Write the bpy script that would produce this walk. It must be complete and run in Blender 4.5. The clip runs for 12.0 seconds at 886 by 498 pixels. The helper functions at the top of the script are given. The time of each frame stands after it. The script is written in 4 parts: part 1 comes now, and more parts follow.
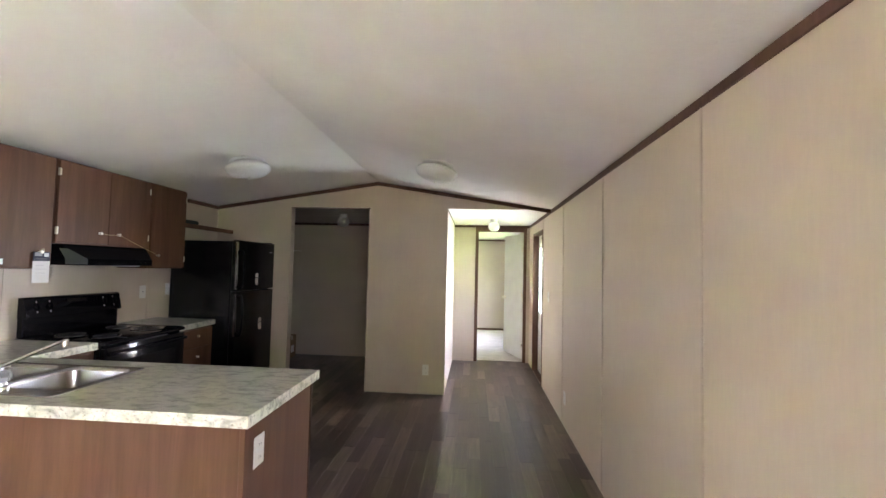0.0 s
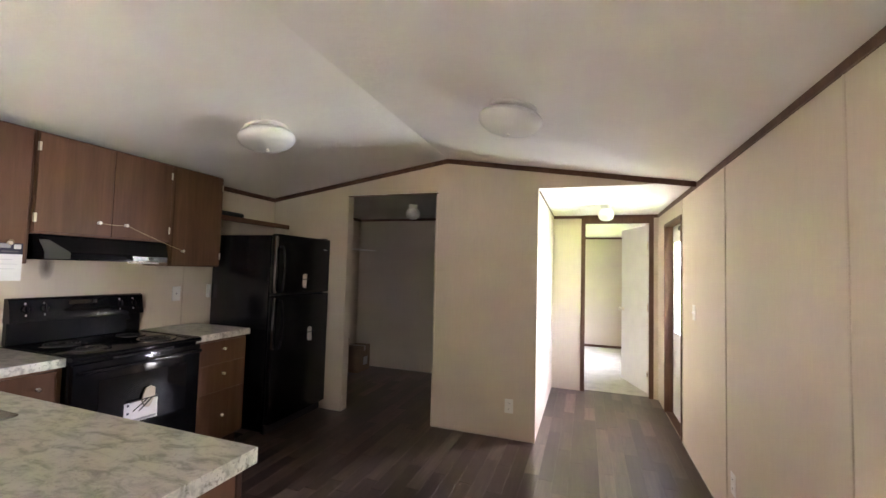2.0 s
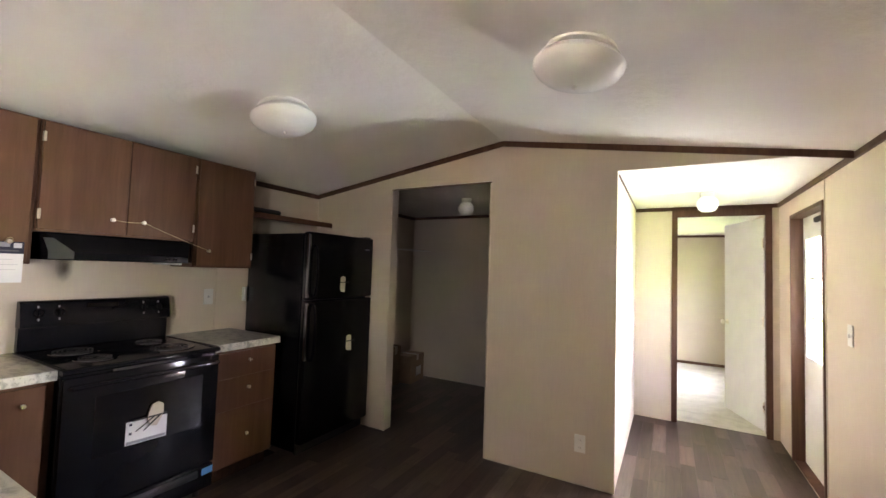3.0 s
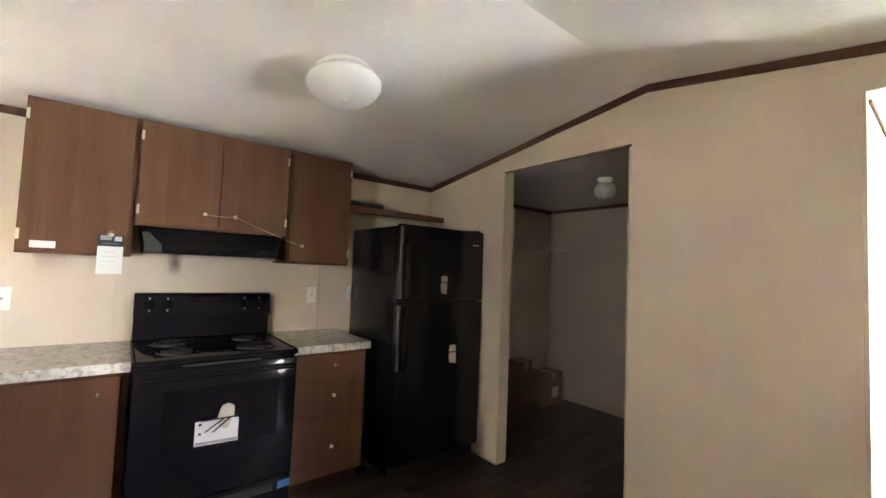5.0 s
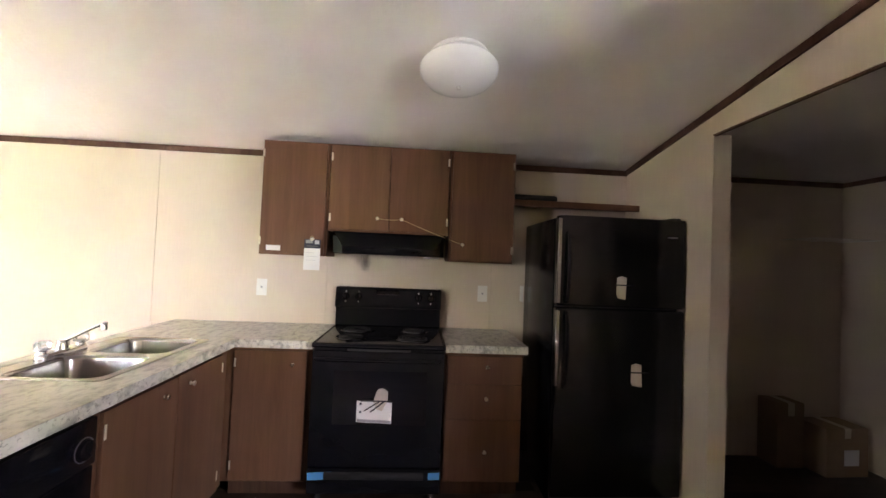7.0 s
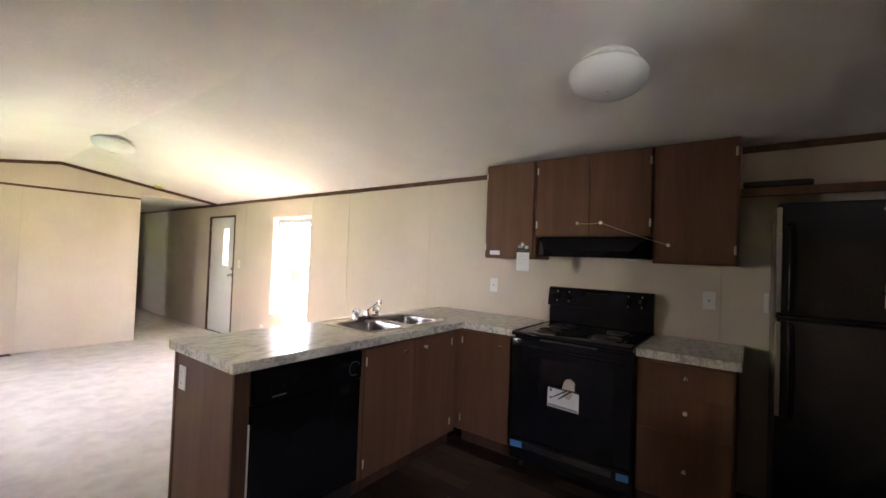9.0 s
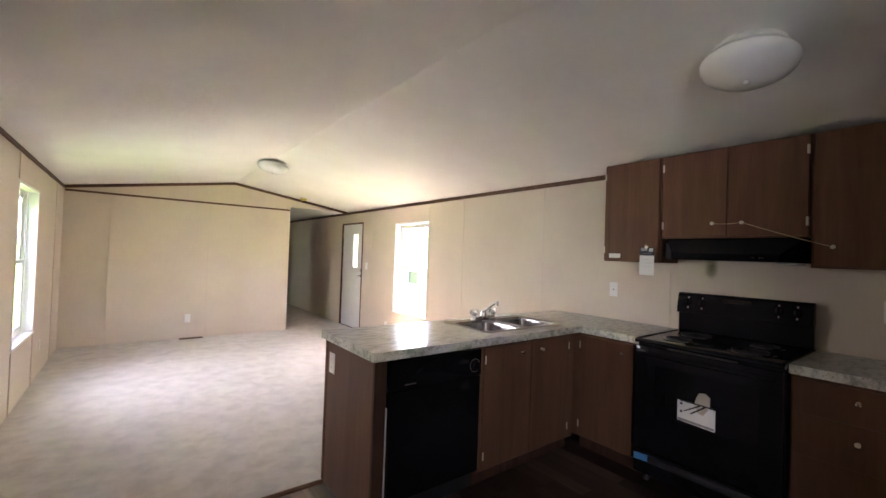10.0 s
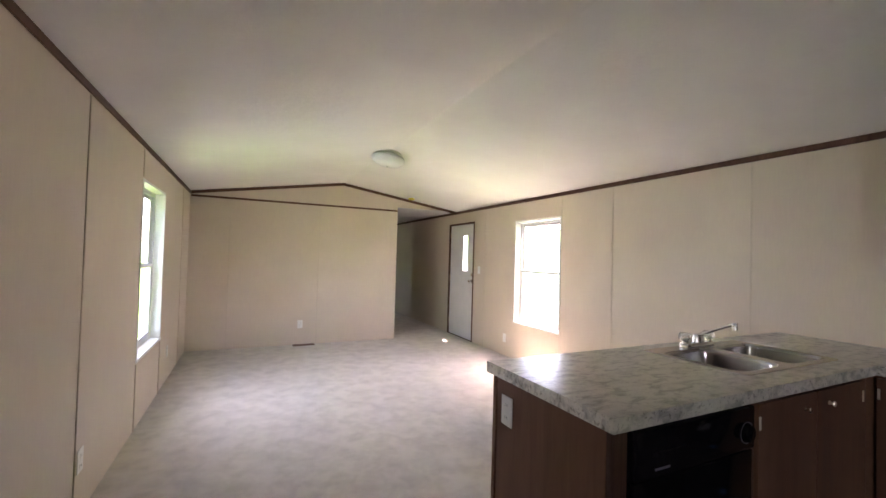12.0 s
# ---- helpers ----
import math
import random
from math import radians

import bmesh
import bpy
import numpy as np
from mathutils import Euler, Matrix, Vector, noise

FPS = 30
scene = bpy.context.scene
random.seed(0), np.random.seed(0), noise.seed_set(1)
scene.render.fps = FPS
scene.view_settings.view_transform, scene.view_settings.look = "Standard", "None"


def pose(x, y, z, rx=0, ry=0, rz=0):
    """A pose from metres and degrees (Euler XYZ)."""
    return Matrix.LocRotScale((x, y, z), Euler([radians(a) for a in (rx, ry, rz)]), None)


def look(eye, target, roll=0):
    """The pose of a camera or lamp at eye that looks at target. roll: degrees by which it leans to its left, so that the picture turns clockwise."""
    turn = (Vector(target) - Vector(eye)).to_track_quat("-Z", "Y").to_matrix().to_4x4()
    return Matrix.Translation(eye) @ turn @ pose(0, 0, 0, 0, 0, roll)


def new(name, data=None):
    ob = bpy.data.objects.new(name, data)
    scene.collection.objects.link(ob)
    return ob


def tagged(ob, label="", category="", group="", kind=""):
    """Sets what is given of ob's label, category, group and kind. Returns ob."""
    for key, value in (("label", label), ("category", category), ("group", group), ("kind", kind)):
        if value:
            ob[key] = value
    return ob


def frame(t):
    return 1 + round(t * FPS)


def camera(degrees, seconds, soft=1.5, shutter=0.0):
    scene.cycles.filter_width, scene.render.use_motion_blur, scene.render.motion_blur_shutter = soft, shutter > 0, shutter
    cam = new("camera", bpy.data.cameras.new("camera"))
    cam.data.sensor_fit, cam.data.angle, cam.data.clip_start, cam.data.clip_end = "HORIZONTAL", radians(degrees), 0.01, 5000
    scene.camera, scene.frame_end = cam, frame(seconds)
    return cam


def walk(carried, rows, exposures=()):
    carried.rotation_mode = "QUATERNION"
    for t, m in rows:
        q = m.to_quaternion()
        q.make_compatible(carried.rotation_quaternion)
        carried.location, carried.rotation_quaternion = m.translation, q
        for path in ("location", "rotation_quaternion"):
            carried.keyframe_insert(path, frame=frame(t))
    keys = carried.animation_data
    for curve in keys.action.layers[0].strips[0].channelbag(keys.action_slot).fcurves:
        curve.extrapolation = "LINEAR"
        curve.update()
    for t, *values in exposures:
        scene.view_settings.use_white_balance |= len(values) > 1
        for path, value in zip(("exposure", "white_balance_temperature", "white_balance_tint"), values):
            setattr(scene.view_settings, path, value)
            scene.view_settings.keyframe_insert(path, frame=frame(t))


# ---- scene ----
cam = camera(94.9, 12.0)
PATH = [
    (0, (0.208, 0.177, 1.475), (0.053, 2.169, 1.564), 1.3),
    (0.5, (0.194, 0.489, 1.469), (-0.071, 2.469, 1.559), 1.4),
    (1, (0.185, 0.766, 1.478), (-0.207, 2.725, 1.572), 1.4),
    (1.5, (0.254, 1.079, 1.453), (-0.271, 3.006, 1.552), 1.5),
    (2, (0.282, 1.361, 1.437), (-0.383, 3.245, 1.538), 1.6),
    (2.5, (0.227, 1.669, 1.457), (-0.592, 3.491, 1.562), 1.7),
    (3, (0.2, 1.939, 1.449), (-0.773, 3.683, 1.548), 1.9),
    (5, (0.1, 2.698, 1.401), (-1.47, 3.933, 1.505), 2.3),
    (5.5, (0.183, 2.882, 1.415), (-1.527, 3.916, 1.504), 2.4),
    (6, (0.198, 2.997, 1.405), (-1.639, 3.784, 1.489), 2.5),
    (6.5, (0.098, 3.132, 1.389), (-1.843, 3.608, 1.469), 2.6),
    (7, (0.093, 3.34, 1.409), (-1.903, 3.465, 1.467), 2.4),
    (8.8, (0.242, 4.026, 1.409), (-1.428, 2.926, 1.449), 2.1),
    (9, (0.245, 4.053, 1.393), (-1.349, 2.846, 1.435), 2.1),
    (9.5, (0.295, 4.159, 1.409), (-1.101, 2.726, 1.446), 2.0),
    (10, (0.355, 4.098, 1.403), (-0.862, 2.512, 1.435), 2.0),
    (10.5, (0.394, 3.909, 1.397), (-0.682, 2.223, 1.426), 1.9),
    (11, (0.422, 3.692, 1.386), (-0.555, 1.947, 1.417), 1.8),
    (11.5, (0.384, 3.443, 1.381), (-0.524, 1.661, 1.412), 1.6),
    (12, (0.354, 3.165, 1.362), (-0.508, 1.361, 1.402), 1.6),
]
EXPOSURES = [
    (0.0, 7.0, 7150, 31), (1.5, 7.25, 7450, 33), (3.0, 7.35, 7750, 34), (5.0, 7.75, 7700, 31), (7.0, 7.4, 7800, 35),
    (8.0, 6.75, 7750, 36), (9.0, 6.32, 7650, 36), (10.5, 5.98, 7550, 37), (12.0, 5.62, 7400, 37),
]
walk(cam, [(t, look(eye, target, roll)) for t, eye, target, roll in PATH], EXPOSURES)

# ---- world, sun and exposure ----
SUN_EL, SUN_AZ = 72.0, 259.0   # degrees; azimuth is counted clockwise from +y
world = bpy.data.worlds.new("sky")
scene.world = world
world.use_nodes = True
wn = world.node_tree
bg = wn.nodes["Background"]
sky = wn.nodes.new("ShaderNodeTexSky")
sky.sky_type = "NISHITA"
sky.sun_disc = False
sky.sun_elevation = radians(SUN_EL)
sky.sun_rotation = radians(SUN_AZ)
sky.air_density, sky.dust_density = 1.0, 1.5
bg.inputs["Strength"].default_value = 0.085
wn.links.new(sky.outputs["Color"], bg.inputs["Color"])

sun_data = bpy.data.lights.new("sun", "SUN")
sun_data.energy, sun_data.angle, sun_data.color = 2.1, radians(0.53), (1.0, 0.95, 0.87)
sun = new("sun", sun_data)
_a, _e = radians(SUN_AZ), radians(SUN_EL)
sun_dir = Vector((math.sin(_a) * math.cos(_e), math.cos(_a) * math.cos(_e), math.sin(_e)))
sun.matrix_world = look(sun_dir * 40, (0, 0, 0))

# daylight in the openings
def daylight(name, centre, target, w, h, watts, color, spread=180):
    data = bpy.data.lights.new(name, "AREA")
    data.shape, data.size, data.size_y = "RECTANGLE", w, h
    data.energy, data.color, data.spread = watts, color, radians(spread)
    ob = new(name, data)
    ob.matrix_world = look(centre, target)
    return ob


SKYLIGHT = (0.66, 0.83, 1.0)
daylight("daylight_back_door", (1.46, 6.10, 1.40), (-0.3, 4.70, 0.72), 0.70, 0.95, 0.60, SKYLIGHT, 130)
daylight("daylight_east_window", (1.42, -1.01, 1.34), (0.0, -0.35, 0.40), 0.80, 1.30, 0.56, SKYLIGHT, 140)
daylight("daylight_west_window", (-3.30, -0.99, 1.75), (-1.9, -0.99, 0.08), 0.80, 0.60, 0.05, SKYLIGHT, 115)
# added lamp at an unseen bedroom window, to brighten the bedroom
daylight("daylight_bedroom_added", (1.40, 8.65, 1.32), (0.0, 8.65, 0.0), 0.80, 1.30, 0.30, SKYLIGHT, 120)
# added lamp at an unseen window; its light reaches the passage by the doorway
daylight("daylight_south_added", (1.40, -6.0, 1.32), (-1.0, -6.0, 0.6), 0.80, 1.30, 0.05, SKYLIGHT)

# ---- materials ----


class Mat:
    """A node material with a Principled shader and a few short-hands."""

    def __init__(self, name, color=(0.5, 0.5, 0.5), rough=0.5, metal=0.0, **extra):
        self.m = bpy.data.materials.new(name)
        self.m.use_nodes = True
        self.t = self.m.node_tree
        self.p = self.t.nodes["Principled BSDF"]
        self.set("Base Color", (*color, 1))
        self.set("Roughness", rough)
        self.set("Metallic", metal)
        for k, v in extra.items():
            self.set(k.replace("_", " "), v)
        self.coord = None

    def set(self, socket, value):
        self.p.inputs[socket].default_value = value

    def node(self, kind, **values):
        n = self.t.nodes.new(kind)
        for k, v in values.items():
            n.inputs[k.replace("_", " ")].default_value = v
        return n

    def link(self, a, b):
        self.t.links.new(a, b)

    def at(self, scale=(1, 1, 1), rot=(0, 0, 0), shift=None):
        """Object coordinates, stretched; shift: an output added to them."""
        if self.coord is None:
            self.coord = self.t.nodes.new("ShaderNodeTexCoord")
        mp = self.t.nodes.new("ShaderNodeMapping")
        mp.inputs["Scale"].default_value = scale
        mp.inputs["Rotation"].default_value = rot
        self.link(self.coord.outputs["Object"], mp.inputs["Vector"])
        if shift is not None:
            add = self.t.nodes.new("ShaderNodeVectorMath")
            self.link(mp.outputs[0], add.inputs[0])
            self.link(shift, add.inputs[1])
            return add.outputs[0]
        return mp.outputs[0]

    def noise(self, scale, detail=4, rough=0.55, dist=0.0, at=(1, 1, 1), shift=None):
        n = self.node("ShaderNodeTexNoise", Scale=scale, Detail=detail, Roughness=rough, Distortion=dist)
        self.link(self.at(at, shift=shift), n.inputs["Vector"])
        return n.outputs["Fac"]

    def ramp(self, fac, *stops):
        r = self.t.nodes.new("ShaderNodeValToRGB")
        while len(r.color_ramp.elements) < len(stops):
            r.color_ramp.elements.new(0.5)
        for e, (pos, col) in zip(r.color_ramp.elements, stops):
            e.position = pos
            e.color = (*col, 1) if len(col) == 3 else col
        self.link(fac, r.inputs["Fac"])
        return r.outputs["Color"]

    def mix(self, a, b, fac, how="MIX"):
        n = self.t.nodes.new("ShaderNodeMix")
        n.data_type, n.blend_type = "RGBA", how
        for sock, v in ((n.inputs[0], fac), (n.inputs[6], a), (n.inputs[7], b)):
            if isinstance(v, (int, float)):
                sock.default_value = v
            elif isinstance(v, tuple):
                sock.default_value = (*v, 1)
            else:
                self.link(v, sock)
        return n.outputs[2]

    def color(self, out):
        self.link(out, self.p.inputs["Base Color"])

    def rough(self, out, lo, hi):
        n = self.node("ShaderNodeMapRange")
        n.inputs["To Min"].default_value, n.inputs["To Max"].default_value = lo, hi
        self.link(out, n.inputs["Value"])
        self.link(n.outputs[0], self.p.inputs["Roughness"])

    def bump(self, out, strength, dist=0.002, chain=None):
        n = self.node("ShaderNodeBump", Strength=strength, Distance=dist)
        self.link(out, n.inputs["Height"])
        if chain is not None:
            self.link(chain, n.inputs["Normal"])
        self.link(n.outputs[0], self.p.inputs["Normal"])
        return n.outputs[0]

    def random(self):
        return self.t.nodes.new("ShaderNodeObjectInfo").outputs["Random"]


def m_wall():
    m = Mat("vinyl_wall", rough=0.5)
    weave = m.noise(90, 3, at=(1, 1, 0.10))
    blot = m.noise(1.6, 5)
    c = m.ramp(weave, (0.3, (0.61, 0.512, 0.408)), (0.7, (0.635, 0.535, 0.426)))
    m.color(m.mix(c, m.ramp(blot, (0.35, (0.93, 0.93, 0.93)), (0.65, (1, 1, 1))), 1.0, "MULTIPLY"))
    m.rough(blot, 0.42, 0.58)
    m.bump(m.noise(420, 2), 0.06, 0.001)
    return m.m


def m_ceiling():
    m = Mat("ceiling_paint", rough=0.85)
    blot = m.noise(2.2, 4)
    m.color(m.ramp(blot, (0.3, (0.80, 0.775, 0.75)), (0.7, (0.85, 0.825, 0.80))))
    a = m.bump(m.noise(95, 4, 0.7), 0.35, 0.003)
    m.bump(m.noise(14, 5, 0.65), 0.5, 0.012, a)
    return m.m


def m_wood(name, dark, light, rough, stretch=(26, 26, 1.6), vary=0.25):
    m = Mat(name, rough=rough)
    m.set("Specular IOR Level", 0.17)
    shift = m.t.nodes.new("ShaderNodeVectorMath")
    shift.operation = "SCALE"
    shift.inputs["Scale"].default_value = 37.0
    m.link(m.random(), shift.inputs[0])
    g = m.noise(1.0, 6, 0.6, 0.6, stretch, shift.outputs[0])
    f = m.noise(5.0, 3, 0.6, 0.2, stretch, shift.outputs[0])
    band = m.noise(0.32, 2, 0.5, 0.4, stretch, shift.outputs[0])
    c = m.ramp(g, (0.28, dark), (0.72, light))
    c = m.mix(c, m.ramp(f, (0.35, (0.80, 0.78, 0.76)), (0.6, (1, 1, 1))), 0.35, "MULTIPLY")
    c = m.mix(c, m.ramp(band, (0.38, (0.80, 0.78, 0.76)), (0.62, (1.08, 1.07, 1.06))), 0.7, "MULTIPLY")
    if vary:
        c = m.mix(c, m.ramp(m.random(), (0.0, (1 - vary, 1 - vary, 1 - vary)), (1.0, (1, 1, 1))), 1.0, "MULTIPLY")
    m.color(c)
    m.rough(g, rough - 0.06, rough + 0.08)
    m.bump(f, 0.08, 0.001)
    return m.m


def m_plank():
    m = Mat("floor_plank", rough=0.33)
    shift = m.t.nodes.new("ShaderNodeVectorMath")
    shift.operation = "SCALE"
    shift.inputs["Scale"].default_value = 53.0
    m.link(m.random(), shift.inputs[0])
    g = m.noise(1.0, 6, 0.62, 0.8, (34, 2.2, 1), shift.outputs[0])
    f = m.noise(6.0, 3, 0.6, 0.2, (30, 2.0, 1), shift.outputs[0])
    tone = m.ramp(m.random(), (0.0, (0.042, 0.025, 0.019)), (0.4, (0.064, 0.040, 0.030)), (0.72, (0.096, 0.063, 0.049)), (1.0, (0.150, 0.106, 0.087)))
    c = m.mix(tone, m.ramp(g, (0.3, (0.62, 0.60, 0.58)), (0.7, (1.2, 1.18, 1.15))), 1.0, "MULTIPLY")
    c = m.mix(c, m.ramp(f, (0.35, (0.75, 0.74, 0.73)), (0.6, (1, 1, 1))), 0.6, "MULTIPLY")
    m.color(c)
    dust = m.noise(3.0, 5)
    m.rough(dust, 0.26, 0.42)
    m.bump(f, 0.10, 0.001)
    return m.m


def m_carpet():
    m = Mat("carpet_pile", rough=0.95)
    m.set("Sheen Weight", 0.25)
    fine = m.noise(260, 3, 0.7)
    tread = m.noise(6.5, 5, 0.6, 0.25)
    c = m.ramp(fine, (0.3, (0.50, 0.455, 0.40)), (0.7, (0.64, 0.59, 0.525)))
    m.color(m.mix(c, m.ramp(tread, (0.34, (0.78, 0.77, 0.76)), (0.60, (1.0, 1.0, 1.0))), 1.0, "MULTIPLY"))
    a = m.bump(fine, 0.6, 0.004)
    m.bump(m.noise(22, 4), 0.3, 0.008, a)
    return m.m


def m_laminate(name="counter_laminate", low=0.72, speck=0.6, lift=1.0):
    m = Mat(name, rough=0.2)
    a = m.noise(20, 6, 0.62, 0.5, (0.65, 1.35, 1))
    b = m.noise(70, 5, 0.7, 0.3)
    d = m.noise(6, 3, 0.5, 0.5)
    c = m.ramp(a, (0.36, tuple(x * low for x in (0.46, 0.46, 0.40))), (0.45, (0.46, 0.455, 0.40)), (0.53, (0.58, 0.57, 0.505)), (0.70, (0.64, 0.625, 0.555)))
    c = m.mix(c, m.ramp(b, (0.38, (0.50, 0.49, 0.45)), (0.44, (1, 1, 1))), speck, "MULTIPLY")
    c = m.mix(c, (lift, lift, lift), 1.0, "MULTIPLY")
    c = m.mix(c, m.ramp(d, (0.35, (0.92, 0.93, 0.90)), (0.65, (1, 1, 1))), 1.0, "MULTIPLY")
    m.set("Specular IOR Level", 0.3)
    m.set("Coat Weight", 0.4)
    m.set("Coat Roughness", 0.18)
    m.color(c)
    m.rough(d, 0.30, 0.36)
    m.bump(b, 0.004, 0.001)
    return m.m


def m_plain(name, color, rough, metal=0.0, vary=0.08, scale=6.0, bump=0.0, **extra):
    m = Mat(name, color, rough, metal, **extra)
    n = m.noise(scale, 4)
    lo = tuple(c * (1 - vary) for c in color)
    m.color(m.ramp(n, (0.3, lo), (0.7, color)))
    m.rough(n, max(0.02, rough * 0.8), min(1, rough * 1.25))
    if bump:
        m.bump(m.noise(scale * 40, 2), bump, 0.001)
    return m.m


def m_grass():
    m = Mat("grass", rough=0.9)
    a, b = m.noise(0.6, 6), m.noise(30, 3)
    c = m.ramp(a, (0.3, (0.080, 0.205, 0.010)), (0.7, (0.122, 0.285, 0.017)))
    m.color(m.mix(c, m.ramp(b, (0.3, (0.7, 0.7, 0.7)), (0.7, (1, 1, 1))), 1.0, "MULTIPLY"))
    m.bump(b, 0.6, 0.03)
    return m.m


def m_steel():
    m = Mat("sink_steel", (0.43, 0.42, 0.405), 0.2, 1.0)
    n = m.noise(9, 4, at=(1, 6, 1))
    m.rough(n, 0.16, 0.30)
    return m.m


def m_opal():
    m = Mat("opal_glass", (0.97, 0.97, 0.96), 0.25)
    tr = m.node("ShaderNodeBsdfTranslucent", Color=(0.97, 0.97, 0.96, 1))
    mx = m.node("ShaderNodeMixShader", Fac=0.3)
    m.link(m.p.outputs[0], mx.inputs[1])
    m.link(tr.outputs[0], mx.inputs[2])
    m.link(mx.outputs[0], m.t.nodes["Material Output"].inputs["Surface"])
    return m.m


WALL = m_wall()
CEIL = m_ceiling()
TRIM = m_wood("brown_trim", (0.100, 0.048, 0.032), (0.160, 0.083, 0.055), 0.45, vary=0.1)
CAB = m_wood("cabinet_wood", (0.132, 0.062, 0.036), (0.190, 0.095, 0.056), 0.42, (15, 15, 1.2), vary=0.05)
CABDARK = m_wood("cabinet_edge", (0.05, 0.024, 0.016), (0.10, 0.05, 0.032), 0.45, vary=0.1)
PLANK = m_plank()
CARPET = m_carpet()
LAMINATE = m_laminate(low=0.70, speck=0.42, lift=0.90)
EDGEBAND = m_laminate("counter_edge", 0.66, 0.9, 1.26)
SUBFLOOR = m_plain("subfloor", (0.03, 0.022, 0.018), 0.8)
BLACK = m_plain("black_enamel", (0.006, 0.006, 0.007), 0.10, bump=0.01, Specular_IOR_Level=0.2)
BLACKTEX = m_plain("black_textured", (0.006, 0.006, 0.0065), 0.2, bump=0.05, scale=5, Specular_IOR_Level=0.32)
BLACKMATTE = m_plain("black_matte", (0.012, 0.011, 0.011), 0.55)
GLASSBLACK = m_plain("oven_glass", (0.004, 0.004, 0.005), 0.04, Specular_IOR_Level=0.5)
PAN = m_plain("drip_pan_metal", (0.20, 0.20, 0.20), 0.12, 1.0)
DARKCHROME = m_plain("dark_chrome", (0.30, 0.30, 0.31), 0.22, 1.0)
PALEPRINT = m_plain("pale_print", (0.55, 0.55, 0.56), 0.6)
DIMGREY = m_plain("dim_print", (0.10, 0.10, 0.105), 0.5)
GREY = m_plain("grey_print", (0.30, 0.30, 0.31), 0.5)
CHROME = m_plain("chrome", (0.80, 0.80, 0.80), 0.10, 1.0)
STEEL = m_steel()
BRASS = m_plain("brushed_nickel", (0.84, 0.78, 0.67), 0.28, 0.95)
COIL = m_plain("burner_coil", (0.035, 0.033, 0.032), 0.45, 0.4)
WHITE = m_plain("white_plastic", (0.78, 0.77, 0.73), 0.4)
WHITEPAINT = m_plain("white_paint", (0.76, 0.75, 0.72), 0.42, bump=0.03)
VINYL = m_plain("white_vinyl", (0.80, 0.80, 0.77), 0.4)
# white vinyl darkened: the shade on the backlit sashes is in its colour
SASH_SHADE = m_plain("shaded_white_vinyl", (0.58, 0.58, 0.56), 0.4)
PAPER = m_plain("white_paper", (0.80, 0.80, 0.78), 0.75)
NAVY = m_plain("navy_print", (0.020, 0.023, 0.045), 0.6)
CARD = m_plain("brown_card", (0.26, 0.17, 0.10), 0.8)
CARDLIGHT = m_plain("buff_card", (0.58, 0.51, 0.41), 0.8)
TAPE = m_plain("blue_tape", (0.05, 0.30, 0.62), 0.5)
CORD = m_plain("tan_cord", (0.50, 0.38, 0.22), 0.7)
YELLOW = m_plain("yellow_cover", (0.75, 0.62, 0.06), 0.5)
GRASS = m_grass()
SIDING = m_plain("pale_siding", (0.74, 0.74, 0.72), 0.6)
ROOFING = m_plain("roof_shingle", (0.10, 0.095, 0.09), 0.85, bump=0.3)
GLASS = Mat("clear_glass", (1, 1, 1), 0.0, Transmission_Weight=1.0, IOR=1.45).m
ACRYLIC = Mat("clear_acrylic", (0.95, 0.97, 0.97), 0.06, Transmission_Weight=0.85, IOR=1.49).m
OPAL = m_opal()
HINGE = m_plain("cream_hinge", (0.70, 0.63, 0.50), 0.35)
SEAM = m_plain("seam_strip", (0.585, 0.49, 0.39), 0.5)
SEAMPALE = m_plain("pale_seam_strip", (0.60, 0.505, 0.40), 0.5)
DARKGLASS = m_plain("far_window", (0.012, 0.028, 0.034), 0.3)

# ---- building helpers ----
ORIGIN = {}


def mesh_of(name, bm, material):
    bmesh.ops.recalc_face_normals(bm, faces=bm.faces)
    me = bpy.data.meshes.new(name)
    bm.to_mesh(me)
    bm.free()
    me.materials.append(material)
    return me


def smooth(ob, angle=40):
    """Shade smooth, but keep edges sharper than the angle."""
    me = ob.data
    me.shade_smooth()
    me.set_sharp_from_angle(angle=radians(angle))
    return ob


def thing(name, base, label, category, group=""):
    """An Empty at the thing's base, to which part() adds its meshes."""
    ob = new(name)
    ob.empty_display_size = 0.1
    ob.location = base
    ORIGIN[ob.name] = Vector(base)
    return tagged(ob, label, category, group)


def part(name, bm, material, parent, label=""):
    """One mesh under a thing, or under a part of it; its bmesh is in world metres."""
    o = ORIGIN[parent.name]
    bmesh.ops.translate(bm, verts=bm.verts, vec=-o)
    ob = new(name, mesh_of(name, bm, material))
    ob.parent = parent
    ORIGIN[ob.name] = o
    if label:
        ob["label"] = label
    return smooth(ob)


def single(name, bm, material, label, category, group="", kind="", base=None):
    """A thing that is one mesh, with its origin at its base."""
    if base is None:
        co = [v.co for v in bm.verts]
        base = ((min(c.x for c in co) + max(c.x for c in co)) / 2, (min(c.y for c in co) + max(c.y for c in co)) / 2, min(c.z for c in co))
    bmesh.ops.translate(bm, verts=bm.verts, vec=-Vector(base))
    ob = new(name, mesh_of(name, bm, material))
    ob.location = base
    ORIGIN[ob.name] = Vector(base)
    tagged(ob, label, category, group, kind)
    return smooth(ob)


def setting(name, bm, material, label, category):
    ob = single(name, bm, material, label, category, kind="structure", base=(0, 0, 0))
    return ob


